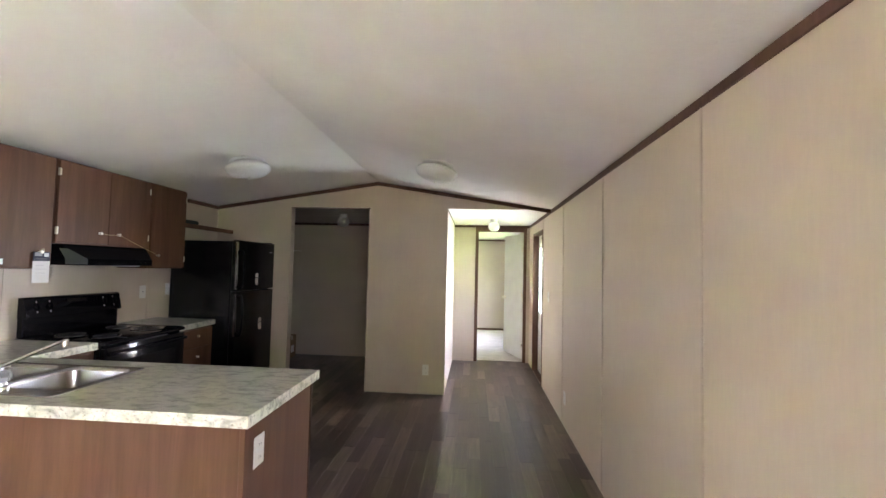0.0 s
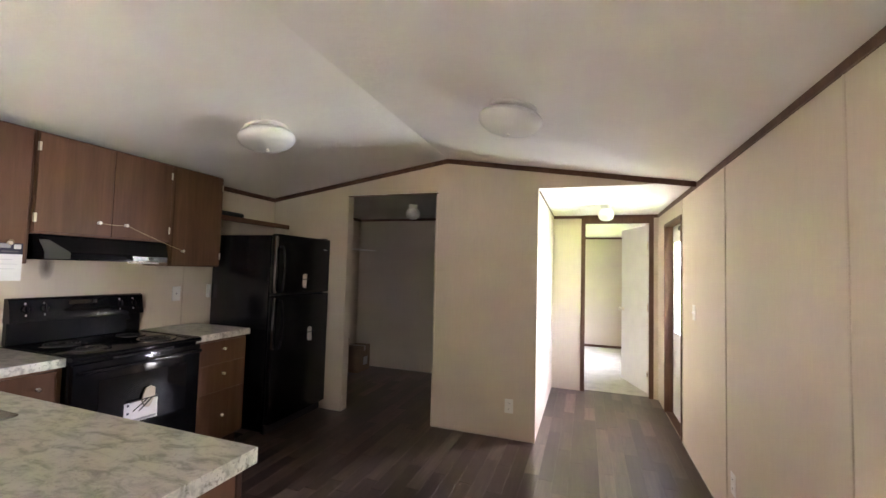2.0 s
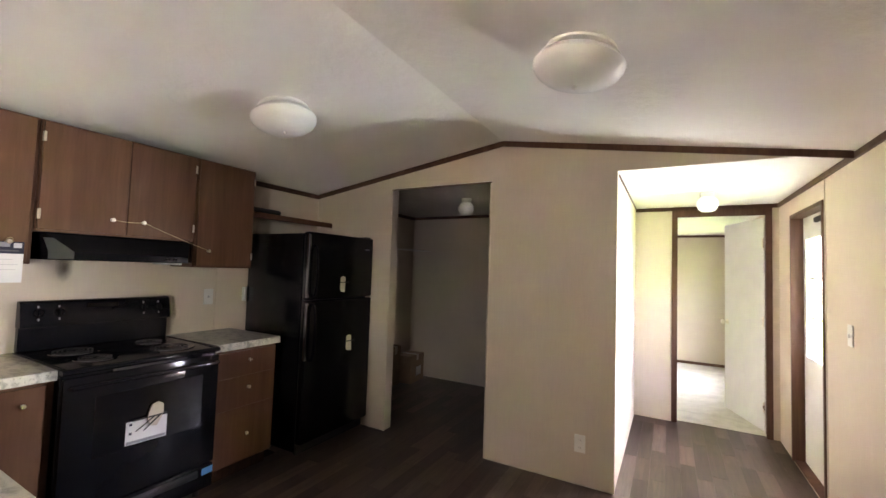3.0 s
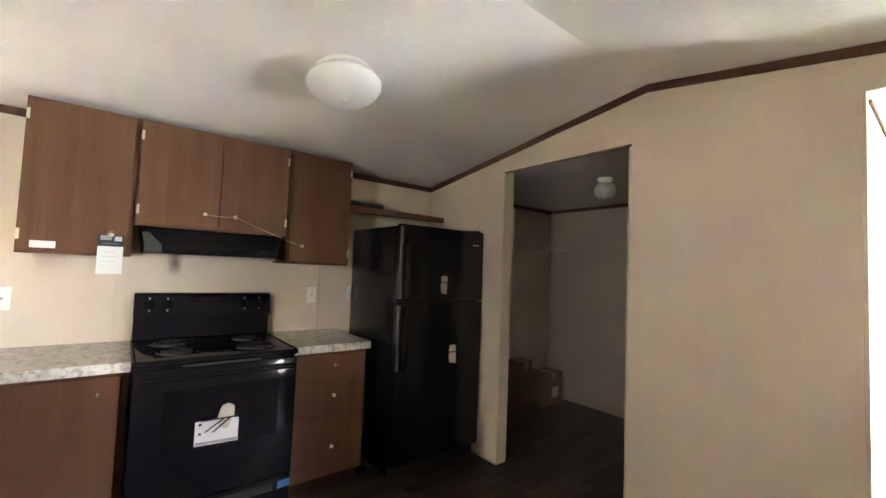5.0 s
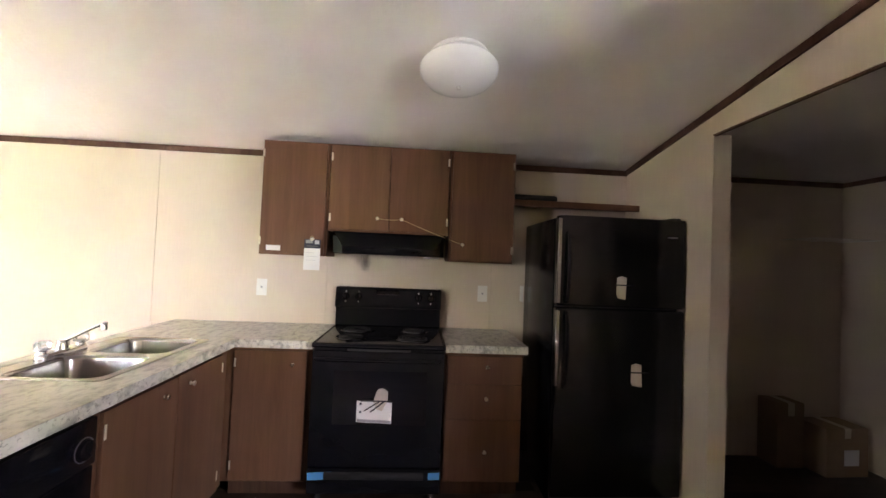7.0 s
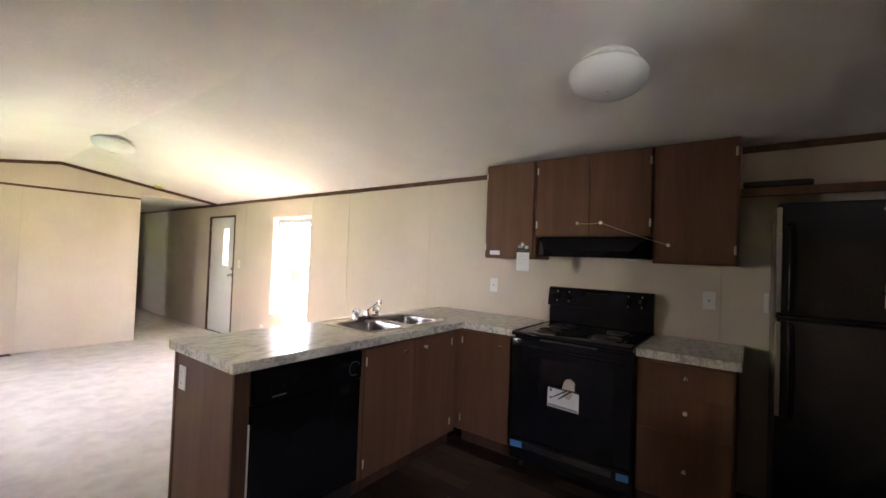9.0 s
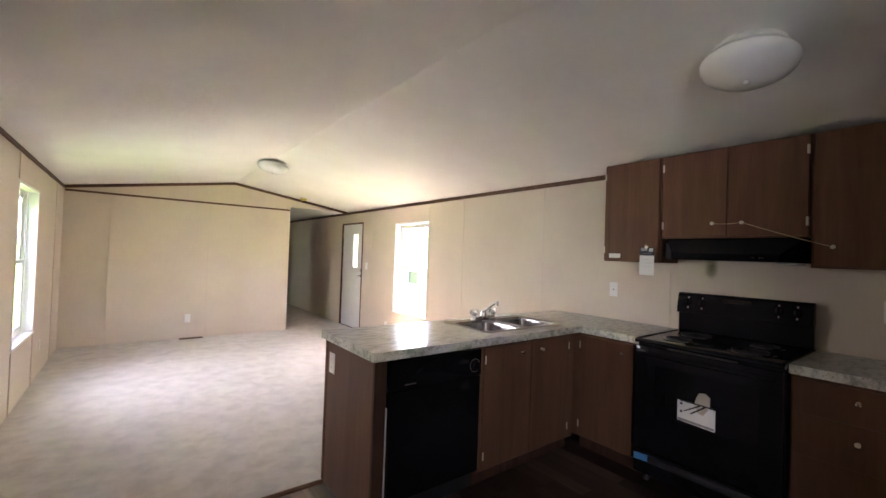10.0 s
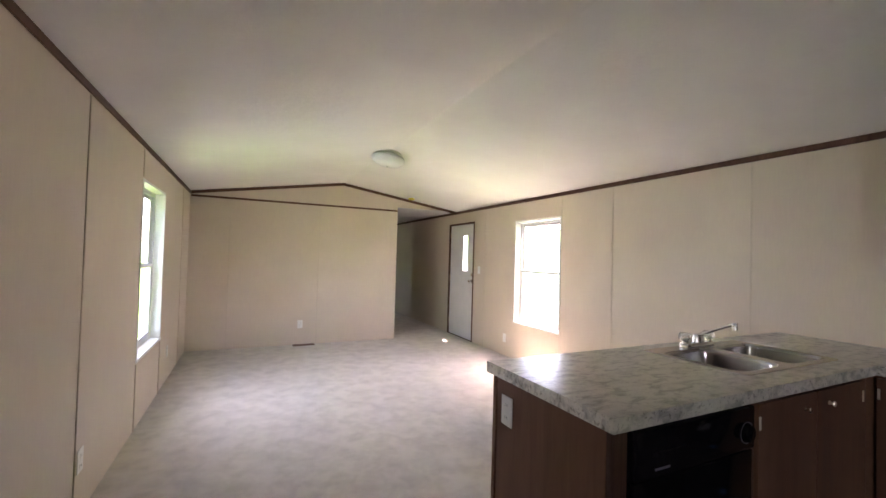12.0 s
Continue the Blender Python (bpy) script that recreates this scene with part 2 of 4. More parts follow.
def box(lo, hi, bevel=0.0, seg=1, bm=None):
    bm = bm or bmesh.new()
    lo, hi = [min(a, b) for a, b in zip(lo, hi)], [max(a, b) for a, b in zip(lo, hi)]
    v = [bm.verts.new((x, y, z)) for z in (lo[2], hi[2]) for y in (lo[1], hi[1]) for x in (lo[0], hi[0])]
    fs = [bm.faces.new([v[i] for i in q]) for q in ((0, 2, 3, 1), (4, 5, 7, 6), (0, 1, 5, 4), (2, 6, 7, 3), (0, 4, 6, 2), (1, 3, 7, 5))]
    if bevel:
        es = list({e for f in fs for e in f.edges})
        bmesh.ops.bevel(bm, geom=es, offset=bevel, segments=seg, profile=0.5, affect="EDGES")
    return bm


def prism(points, axis, a, b, bevel=0.0):
    """A polygon drawn in the plane across axis ('x': points are y,z; 'y': x,z; 'z': x,y), drawn out from a to b."""
    bm = bmesh.new()

    def at(p, w):
        return {"x": (w, p[0], p[1]), "y": (p[0], w, p[1]), "z": (p[0], p[1], w)}[axis]
    A, B = [bm.verts.new(at(p, a)) for p in points], [bm.verts.new(at(p, b)) for p in points]
    bm.faces.new(A)
    bm.faces.new(B)
    n = len(points)
    for i in range(n):
        bm.faces.new((A[i], A[(i + 1) % n], B[(i + 1) % n], B[i]))
    if bevel:
        bmesh.ops.bevel(bm, geom=list(bm.edges), offset=bevel, segments=1, affect="EDGES")
    return bm


def cells(us, vs, keep, axis, a, b, bevel=0.0):
    """A slab across axis from a to b, made of the cells of a grid that keep(u, v) holds, without inner faces."""
    us, vs = sorted(set(us)), sorted(set(vs))
    bm = bmesh.new()
    made = {}

    def vert(i, j, w):
        if (i, j, w) not in made:
            u, v, d = us[i], vs[j], (a, b)[w]
            made[i, j, w] = bm.verts.new({"x": (d, u, v), "y": (u, d, v), "z": (u, v, d)}[axis])
        return made[i, j, w]
    on = {(i, j) for i in range(len(us) - 1) for j in range(len(vs) - 1) if keep((us[i] + us[i + 1]) / 2, (vs[j] + vs[j + 1]) / 2)}
    rim = []
    for i, j in on:
        for w in (0, 1):
            bm.faces.new([vert(i, j, w), vert(i + 1, j, w), vert(i + 1, j + 1, w), vert(i, j + 1, w)])
        for (di, dj), (p, q) in (((-1, 0), ((i, j), (i, j + 1))), ((1, 0), ((i + 1, j), (i + 1, j + 1))), ((0, -1), ((i, j), (i + 1, j))), ((0, 1), ((i, j + 1), (i + 1, j + 1)))):
            if (i + di, j + dj) not in on:
                rim.append(bm.faces.new([vert(*p, 0), vert(*q, 0), vert(*q, 1), vert(*p, 1)]))
    if bevel:
        bmesh.ops.recalc_face_normals(bm, faces=bm.faces)
        es = [e for e in bm.edges if len(e.link_faces) == 2 and e.calc_face_angle(0) > 1.0]
        bmesh.ops.bevel(bm, geom=es, offset=bevel, segments=2, profile=0.6, affect="EDGES")
    return bm


def slab(us, vs, holes, axis, a, b, bevel=0.0):
    """A rectangle us x vs with rectangular holes (u0, u1, v0, v1), as thick as a to b."""
    gu, gv = list(us), list(vs)
    for h in holes:
        gu += [min(max(h[0], us[0]), us[1]), min(max(h[1], us[0]), us[1])]
        gv += [min(max(h[2], vs[0]), vs[1]), min(max(h[3], vs[0]), vs[1])]
    return cells(gu, gv, lambda u, v: not any(h[0] < u < h[1] and h[2] < v < h[3] for h in holes), axis, a, b, bevel)


def lathe(profile, centre, n=32, m=None, bm=None):
    """A turned body: profile of (radius, height) about the vertical through centre; m turns it first."""
    bm = bm or bmesh.new()
    m = m or Matrix()
    rings = []
    for r, h in profile:
        if r < 1e-5:
            rings.append([bm.verts.new(Vector(centre) + m @ Vector((0, 0, h)))])
        else:
            rings.append([bm.verts.new(Vector(centre) + m @ Vector((r * math.cos(t), r * math.sin(t), h))) for t in [2 * math.pi * k / n for k in range(n)]])
    for A, B in zip(rings, rings[1:]):
        for k in range(n):
            q = [A[k % len(A)], A[(k + 1) % len(A)], B[(k + 1) % len(B)], B[k % len(B)]]
            q = list(dict.fromkeys(q))
            if len(q) > 2:
                bm.faces.new(q)
    return bm


def tube(points, radius, n=10, bm=None, closed_ends=True):
    """A round bar along points; radius: a number, or one for each point."""
    bm = bm or bmesh.new()
    pts = [Vector(p) for p in points]
    rad = radius if isinstance(radius, (list, tuple)) else [radius] * len(pts)
    rings, side = [], None
    for i, p in enumerate(pts):
        d = (pts[min(i + 1, len(pts) - 1)] - pts[max(i - 1, 0)]).normalized()
        if side is None:
            side = d.orthogonal().normalized()
        side = (side - d * side.dot(d)).normalized()
        up = d.cross(side)
        rings.append([bm.verts.new(p + (side * math.cos(t) + up * math.sin(t)) * rad[i]) for t in [2 * math.pi * k / n for k in range(n)]])
    for A, B in zip(rings, rings[1:]):
        for k in range(n):
            bm.faces.new((A[k], A[(k + 1) % n], B[(k + 1) % n], B[k]))
    if closed_ends:
        bm.faces.new(rings[0])
        bm.faces.new(rings[-1])
    return bm


def arc(points, steps=8):
    """A smooth line through points (Catmull-Rom)."""
    p = [Vector(q) for q in points]
    p = [p[0] * 2 - p[1]] + p + [p[-1] * 2 - p[-2]]
    out = []
    for i in range(1, len(p) - 2):
        for k in range(steps):
            t = k / steps
            a, b, c, d = p[i - 1:i + 3]
            out.append(0.5 * ((2 * b) + (c - a) * t + (2 * a - 5 * b + 4 * c - d) * t * t + (3 * b - a - 3 * c + d) * t ** 3))
    return out + [p[-2]]


def rounded(cx, cy, w, h, r, n=6):
    """The corner points of a rounded rectangle."""
    out = []
    for sx, sy, a0 in ((1, 1, 0), (-1, 1, 90), (-1, -1, 180), (1, -1, 270)):
        for k in range(n + 1):
            a = radians(a0 + 90 * k / n)
            out.append((cx + sx * (w / 2 - r) + r * math.cos(a), cy + sy * (h / 2 - r) + r * math.sin(a)))
    return out


def loft(loops, bm=None, cap=True):
    bm = bm or bmesh.new()
    rings = [[bm.verts.new(p) for p in loop] for loop in loops]
    n = len(rings[0])
    for A, B in zip(rings, rings[1:]):
        for k in range(n):
            bm.faces.new((A[k], A[(k + 1) % n], B[(k + 1) % n], B[k]))
    if cap:
        bm.faces.new(rings[-1])
    return bm


# ---- the plan, in metres ----
WEST, EAST = -2.945, 1.085      # inner faces of the long walls
NORTH, SOUTH = 4.93, -3.224     # faces of the two gable walls
END = 6.72                      # back wall of hall and utility room
EAVE, RIDGE_X, RIDGE = 2.165, -0.955, 2.475
OUT = 0.12                      # outer walls
THIN = 0.10                     # partitions
FAR_N, FAR_S = 10.0, -7.2
BED_X = -1.6
HALL_X = -0.115                 # west face of the hall
NOOK_E = -1.85                  # east face of the passage at the south end
EDGE_Y = 1.69                   # carpet to plank

W_WIN = (-1.435, -0.545, 0.505, 1.875)
E_WIN = (-1.455, -0.565, 0.520, 1.885)
B_WIN = (8.2, 9.1, 0.55, 1.90)
S_WIN = (-6.40, -5.60, 0.95, 1.90)
F_DOOR = (-3.472, -2.565, 0.0, 1.955)
H_DOOR = (5.47, 6.30, 0.0, 1.99)


def ceiling_at(x):
    if x < RIDGE_X:
        return EAVE + (RIDGE - EAVE) * (x - WEST) / (RIDGE_X - WEST)
    return EAVE + (RIDGE - EAVE) * (EAST - x) / (EAST - RIDGE_X)


# floor
setting("subfloor", box((WEST - OUT, FAR_S - OUT, -0.2), (EAST + OUT, FAR_N + OUT, -0.006)), SUBFLOOR, "dark subfloor under planks and carpet", "floor")


def carpet(name, x0, x1, y0, y1, step, label):
    """A sheet of pile with slight waves."""
    nx, ny = max(2, int((x1 - x0) / step)), max(2, int((y1 - y0) / step))
    vs, fs = [], []
    for j in range(ny + 1):
        for i in range(nx + 1):
            x, y = x0 + (x1 - x0) * i / nx, y0 + (y1 - y0) * j / ny
            z = 0.004 + 0.003 * noise.noise((x * 3, y * 3, 0)) + 0.002 * noise.noise((x * 11, y * 11, 3))
            vs.append((x, y, z))
    for j in range(ny):
        for i in range(nx):
            a = j * (nx + 1) + i
            fs.append((a, a + 1, a + nx + 2, a + nx + 1))
    me = bpy.data.meshes.new(name)
    me.from_pydata(vs, [], fs)
    me.materials.append(CARPET)
    me.shade_smooth()
    return tagged(new(name, me), label, "carpet", kind="structure")


carpet("floor_carpet", WEST, EAST, FAR_S, EDGE_Y - 0.012, 0.05, "light beige cut-pile carpet with tread marks")
carpet("floor_carpet_bedroom", BED_X, EAST, END + 0.05, FAR_N, 0.1, "light beige carpet in the bedroom")
setting("floor_transition", prism([(EDGE_Y - 0.022, 0.0), (EDGE_Y - 0.012, 0.009), (EDGE_Y + 0.012, 0.009), (EDGE_Y + 0.022, 0.002), (EDGE_Y + 0.022, -0.006), (EDGE_Y - 0.022, -0.006)], "x", -0.62, EAST), TRIM, "dark strip between carpet and planks", "trim")

# outer long walls
def long_wall(name, x0, x1, holes, label):
    return setting(name, slab((FAR_S - OUT, FAR_N + OUT), (-0.2, EAVE), holes, "x", x0, x1), WALL, label, "wall")


wall_west = long_wall("wall_west", WEST - OUT, WEST, [W_WIN, F_DOOR], "beige vinyl-covered panel wall behind the kitchen")
wall_east = long_wall("wall_east", EAST, EAST + OUT, [E_WIN, H_DOOR, B_WIN, S_WIN], "beige vinyl-covered panel wall with battens")
setting("wall_far_north", slab((WEST, EAST), (-0.2, EAVE), [], "y", FAR_N, FAR_N + OUT), WALL, "beige bedroom end wall", "wall")
setting("wall_far_south", slab((WEST, EAST), (-0.2, EAVE), [], "y", FAR_S - OUT, FAR_S), WALL, "beige end wall of the passage", "wall")

# gable walls


def gable_wall(name, y0, y1, holes, label):
    bm = slab((WEST, EAST), (-0.006, EAVE), holes, "y", y0, y1)
    tri = prism([(WEST, EAVE), (EAST, EAVE), (RIDGE_X, RIDGE)], "y", y0, y1)
    me = bpy.data.meshes.new("gable")
    tri.to_mesh(me)
    tri.free()
    bm.from_mesh(me)
    return setting(name, bm, WALL, label, "wall")


U_OPEN = (-2.012, -1.042, -0.1, EAVE)
wall_north = gable_wall("wall_north", NORTH, NORTH + THIN, [U_OPEN, (HALL_X, EAST, -0.1, EAVE)], "beige gable wall between kitchen and hall")
wall_south = gable_wall("wall_south", SOUTH - THIN, SOUTH, [(WEST, NOOK_E, -0.1, EAVE)], "beige gable wall closing the living room")
setting("wall_hall_west", slab((NORTH + THIN, END), (-0.006, EAVE), [], "x", HALL_X - THIN, HALL_X), WALL, "beige wall between hall and utility room", "wall")
setting("wall_end", slab((WEST, EAST), (-0.006, EAVE), [(0.225, 1.03, -0.1, 2.105)], "y", END, END + THIN), WALL, "beige wall with the bedroom doorway", "wall")
setting("wall_bedroom_west", slab((END + THIN, FAR_N), (-0.006, EAVE), [], "x", BED_X - THIN, BED_X), WALL, "beige bedroom side wall", "wall")
setting("wall_passage_east", slab((FAR_S, SOUTH - THIN), (-0.006, EAVE), [(-6.45, -5.5, -0.1, 2.05)], "x", NOOK_E, NOOK_E + THIN), WALL, "beige wall of the passage with a doorway", "wall")

# ceilings
def ceiling_half(name, xa, za, xb, zb):
    return setting(name, prism([(xa, za), (xb, zb), (xb, zb + 0.08), (xa, za + 0.08)], "y", SOUTH - THIN, NORTH + THIN), CEIL, "white textured sloping ceiling", "ceiling")


ceiling_half("ceiling_west", WEST - 0.02, ceiling_at(WEST) - 0.003, RIDGE_X, RIDGE)
ceiling_half("ceiling_east", RIDGE_X, RIDGE, EAST + 0.02, ceiling_at(EAST) - 0.003)
setting("ceiling_north", box((WEST - 0.02, NORTH + 0.004, EAVE - 0.003), (EAST + 0.02, FAR_N + 0.02, EAVE + 0.08)), CEIL, "white textured flat ceiling of hall and bedroom", "ceiling")
setting("ceiling_south", box((WEST - 0.02, FAR_S - 0.02, EAVE - 0.003), (EAST + 0.02, SOUTH - 0.004, EAVE + 0.08)), CEIL, "white textured flat ceiling of the passage", "ceiling")
# unseen roof; its 0.2 m eaves are chosen to cut sun at the windows
setting("roof", prism([(WEST - OUT - 0.2, EAVE + 0.06), (RIDGE_X, RIDGE + 0.14), (EAST + OUT + 0.2, EAVE + 0.06), (EAST + OUT + 0.2, EAVE + 0.12), (RIDGE_X, RIDGE + 0.22), (WEST - OUT - 0.2, EAVE + 0.12)], "y", FAR_S - 0.3, FAR_N + 0.3), ROOFING, "unseen dark shingle gable roof, eaves sized to shade the windows", "roof")

# crown trim
def trim(name, bm, parent):
    return part(name, bm, TRIM, parent, "dark brown wood-grain trim")


TW, TT = 0.042, 0.012
for wall, x, s in ((wall_west, WEST, 1), (wall_east, EAST, -1)):
    for y0, y1 in (((FAR_S, 2.29), (4.0, END)) if s == 1 else ((FAR_S, END),)):
        trim("crown_trim", box((x, y0, EAVE - TW - 0.003), (x + s * TT, y1, EAVE - 0.003), 0.003), wall)
for wall, y, s in ((wall_north, NORTH, -1), (wall_south, SOUTH, 1)):
    for xa, xb in ((WEST + TT, RIDGE_X), (RIDGE_X, EAST - TT)):
        za, zb = ceiling_at(xa), ceiling_at(xb)
        trim("rake_trim", prism([(xa, za - TW), (xb, zb - TW), (xb, zb), (xa, za)], "y", y, y + s * TT), wall)
trim("rail_trim", box((NOOK_E, SOUTH, 2.088), (EAST - TT, SOUTH + 0.011, 2.116), 0.002), wall_south)
trim("opening_trim", box((U_OPEN[0] - 0.002, NORTH - 0.005, EAVE - 0.014), (U_OPEN[1] + 0.002, NORTH + 0.012, EAVE - 0.0045)), wall_north)
wall_end = bpy.data.objects["wall_end"]
trim("crown_trim", box((WEST + TT, END - TT, EAVE - TW), (HALL_X - THIN, END, EAVE - 0.004), 0.003), wall_end)
trim("crown_trim", box((HALL_X, END - TT, EAVE - TW), (EAST - TT, END, EAVE - 0.004), 0.003), wall_end)
wall_hw = bpy.data.objects["wall_hall_west"]
trim("crown_trim", box((HALL_X, NORTH + THIN, EAVE - 0.022), (HALL_X + 0.008, END - TT, EAVE - 0.004), 0.002), wall_hw)
wall_fn = bpy.data.objects["wall_far_north"]
trim("crown_trim", box((BED_X, FAR_N - TT, EAVE - TW), (EAST, FAR_N, EAVE - 0.004), 0.003), wall_fn)
trim("base_trim", box((BED_X, FAR_N - TT, 0.0), (EAST, FAR_N, 0.05), 0.003), wall_fn)

BEAD = m_plain("base_bead", (0.62, 0.56, 0.47), 0.6, vary=0.25, scale=9)


def base_bead(wall, lo, hi):
    part("base_bead", box(lo, hi, 0.002), BEAD, wall, "thin pale bead along the floor")


base_bead(wall_east, (EAST - 0.007, EDGE_Y + 0.03, -0.001), (EAST - 0.0002, H_DOOR[0], 0.009))
base_bead(wall_north, (U_OPEN[1], NORTH - 0.007, -0.001), (HALL_X, NORTH - 0.0002, 0.008))
base_bead(wall_north, (-2.19, NORTH - 0.007, -0.001), (U_OPEN[0], NORTH - 0.0002, 0.008))
base_bead(wall_end, (WEST + 0.01, END - 0.007, -0.001), (HALL_X - THIN, END - 0.0002, 0.008))

# battens over the panel seams
def batten(wall, lo, hi):
    ob = part("batten", box(lo, hi, 0.0012), SEAM if wall is wall_east else SEAMPALE, wall)
    return ob


BW, BT = 0.006, 0.0045
for y in (0.21, 1.46, 2.682, 3.90):
    batten(wall_west, (WEST, y - BW, 0.0), (WEST + BT, y + BW, EAVE - TW))
for y0, z0, z1 in ((-0.53, W_WIN[3], EAVE - TW), (-0.53, 0.0, W_WIN[2]), (-2.235, 0.0, EAVE - TW)):
    batten(wall_west, (WEST, y0 - BW, z0), (WEST + BT, y0 + BW, z1))
for y in (0.60, 1.82, 3.04, 4.275, 5.445):
    batten(wall_east, (EAST - 0.006, y - BW, 0.0), (EAST, y + BW, EAVE - TW))
for y, z0, z1 in ((-0.553, E_WIN[3] + 0.02, EAVE - TW), (-0.553, 0.0, E_WIN[2] - 0.02), (-1.46, 0.0, E_WIN[2] - 0.02), (-2.6, 0.0, EAVE - TW)):
    batten(wall_east, (EAST - 0.008, y - BW, z0), (EAST, y + BW, z1))
for x in (0.598, -0.611):
    batten(wall_south, (x - BW, SOUTH, 0.0), (x + BW, SOUTH + BT, 2.088))
for x0 in (U_OPEN[0], U_OPEN[1]):
    batten(wall_north, (x0 - 0.012, NORTH - BT, 0.0), (x0 + 0.003, NORTH, EAVE - 0.02))
batten(wall_north, (HALL_X - 0.012, NORTH - BT, 0.0), (HALL_X + 0.003, NORTH, EAVE))

# ---- windows and doors ----
def hung_window(name, side, hole, label):
    """A white vinyl single-hung window in a long wall; side is +1 for the east wall, -1 for the west."""
    y0, y1, z0, z1 = hole
    inner = EAST if side > 0 else WEST

    def X(d):
        return inner + side * d      # d metres outwards from the inner face
    w = thing(name, (X(0.06), (y0 + y1) / 2, z0), label, "window")
    w["kind"] = "structure"
    mid = (z0 + z1) / 2 + 0.0
    fr = part("window_frame", slab((y0 + 0.012, y1 - 0.012), (z0 + 0.012, z1 - 0.012), [(y0 + 0.045, y1 - 0.045, z0 + 0.045, z1 - 0.045)], "x", X(0.072), X(0.112), 0.003), SASH_SHADE, w)
    for nm, d0, d1, za, zb in (("upper_sash", 0.096, 0.110, mid - 0.005, z1 - 0.045), ("lower_sash", 0.074, 0.094, z0 + 0.045, mid + 0.025)):
        s = part(nm, slab((y0 + 0.045, y1 - 0.045), (za, zb), [(y0 + 0.08, y1 - 0.08, za + 0.035, zb - 0.03)], "x", X(d0), X(d1), 0.002), SASH_SHADE, w)
        g = part("pane", box((X(d0 + 0.005), y0 + 0.081, za + 0.036), (X(d0 + 0.008), y1 - 0.081, zb - 0.031)), GLASS, s, "clear glass")
        g.visible_shadow = False
    part("sash_lock", box((X(0.066), (y0 + y1) / 2 - 0.03, mid + 0.026), (X(0.088), (y0 + y1) / 2 + 0.03, mid + 0.04), 0.004), SASH_SHADE, w)
    # lining boards of the reveal, a little proud of the wall
    for nm, lo, hi in (("window_sill", (X(-0.012), y0 - 0.012, z0 - 0.012), (X(0.072), y1 + 0.012, z0 + 0.012)),
                       ("head_lining", (X(-0.006), y0 - 0.010, z1 - 0.012), (X(0.072), y1 + 0.010, z1 + 0.010)),
                       ("side_lining", (X(-0.006), y0 - 0.010, z0 + 0.012), (X(0.072), y0 + 0.012, z1 - 0.012)),
                       ("side_lining", (X(-0.006), y1 - 0.012, z0 + 0.012), (X(0.072), y1 + 0.010, z1 - 0.012))):
        part(nm, box(lo, hi, 0.003), VINYL, w, "white reveal board")
    return w


hung_window("window_1", -1, W_WIN, "white vinyl single-hung window in the beige west wall")
hung_window("window_2", 1, E_WIN, "white vinyl single-hung window in the beige east wall")
# unseen south room window, added as the source of the passage's daylight
hung_window("window_4", 1, S_WIN, "unseen white vinyl single-hung window added to light the south room")
# unseen bedroom window, added to let daylight in behind the open door
hung_window("window_3", 1, B_WIN, "unseen white vinyl single-hung window added to light the bedroom")


def knob_at(parent, centre, axis, name="knob", r=0.0118, out=0.023, material=None, label=""):
    """A small turned knob that stands out along axis."""
    m = Vector(axis).to_track_quat("Z", "Y").to_matrix().to_4x4()
    prof = [(0.0, 0), (r * 0.75, 0), (r * 0.75, 0.003), (r * 0.42, 0.006), (r * 0.42, out * 0.5), (r * 0.9, out * 0.68), (r, out * 0.82), (r * 0.8, out * 0.97), (0, out)]
    return part(name, lathe(prof, centre, 16, m), material or BRASS, parent, label)


# front door, white with a narrow light
fy0, fy1, _, fz = F_DOOR
fd = thing("door_1", (WEST - 0.05, (fy0 + fy1) / 2, 0), "white front door with a narrow upright glass light, closed", "door")
fd["kind"] = "structure"
LITE = (-2.965, -2.805, 1.14, 1.74)
leaf = part("door_leaf", slab((fy0 + 0.03, fy1 - 0.03), (0.012, fz - 0.03), [LITE], "x", WEST - 0.06, WEST - 0.018, 0.002), WHITEPAINT, fd)
part("light_frame", slab((LITE[0] - 0.02, LITE[1] + 0.02), (LITE[2] - 0.02, LITE[3] + 0.02), [(LITE[0] + 0.002, LITE[1] - 0.002, LITE[2] + 0.002, LITE[3] - 0.002)], "x", WEST - 0.018, WEST - 0.010, 0.002), WHITEPAINT, leaf)
g = part("pane", box((WEST - 0.042, LITE[0] + 0.001, LITE[2] + 0.001), (WEST - 0.038, LITE[1] - 0.001, LITE[3] - 0.001)), GLASS, leaf, "clear glass")
g.visible_shadow = False
part("door_frame", slab((fy0, fy1), (0.0, fz), [(fy0 + 0.028, fy1 - 0.028, -1, fz - 0.028)], "x", WEST - OUT, WEST + 0.008, 0.002), TRIM, fd, "dark brown door frame")
part("threshold", box((WEST - OUT, fy0 + 0.028, 0.0), (WEST - 0.004, fy1 - 0.028, 0.011), 0.002), TRIM, fd)
m_in = Vector((1, 0, 0))
for z, nm, mat_k in ((0.985, "door_handle", CHROME), (1.085, "deadbolt", CHROME)):
    c = (WEST - 0.018, fy1 - 0.085, z)
    rot = m_in.to_track_quat("Z", "Y").to_matrix().to_4x4()
    prof = [(0, 0), (0.032, 0), (0.032, 0.006), (0.014, 0.012), (0.013, 0.03), (0.026, 0.042), (0.028, 0.055), (0.02, 0.066), (0, 0.068)] if nm == "door_handle" else [(0, 0), (0.028, 0), (0.026, 0.012), (0, 0.014)]
    part(nm, lathe(prof, c, 20, rot), mat_k, leaf, "satin metal")
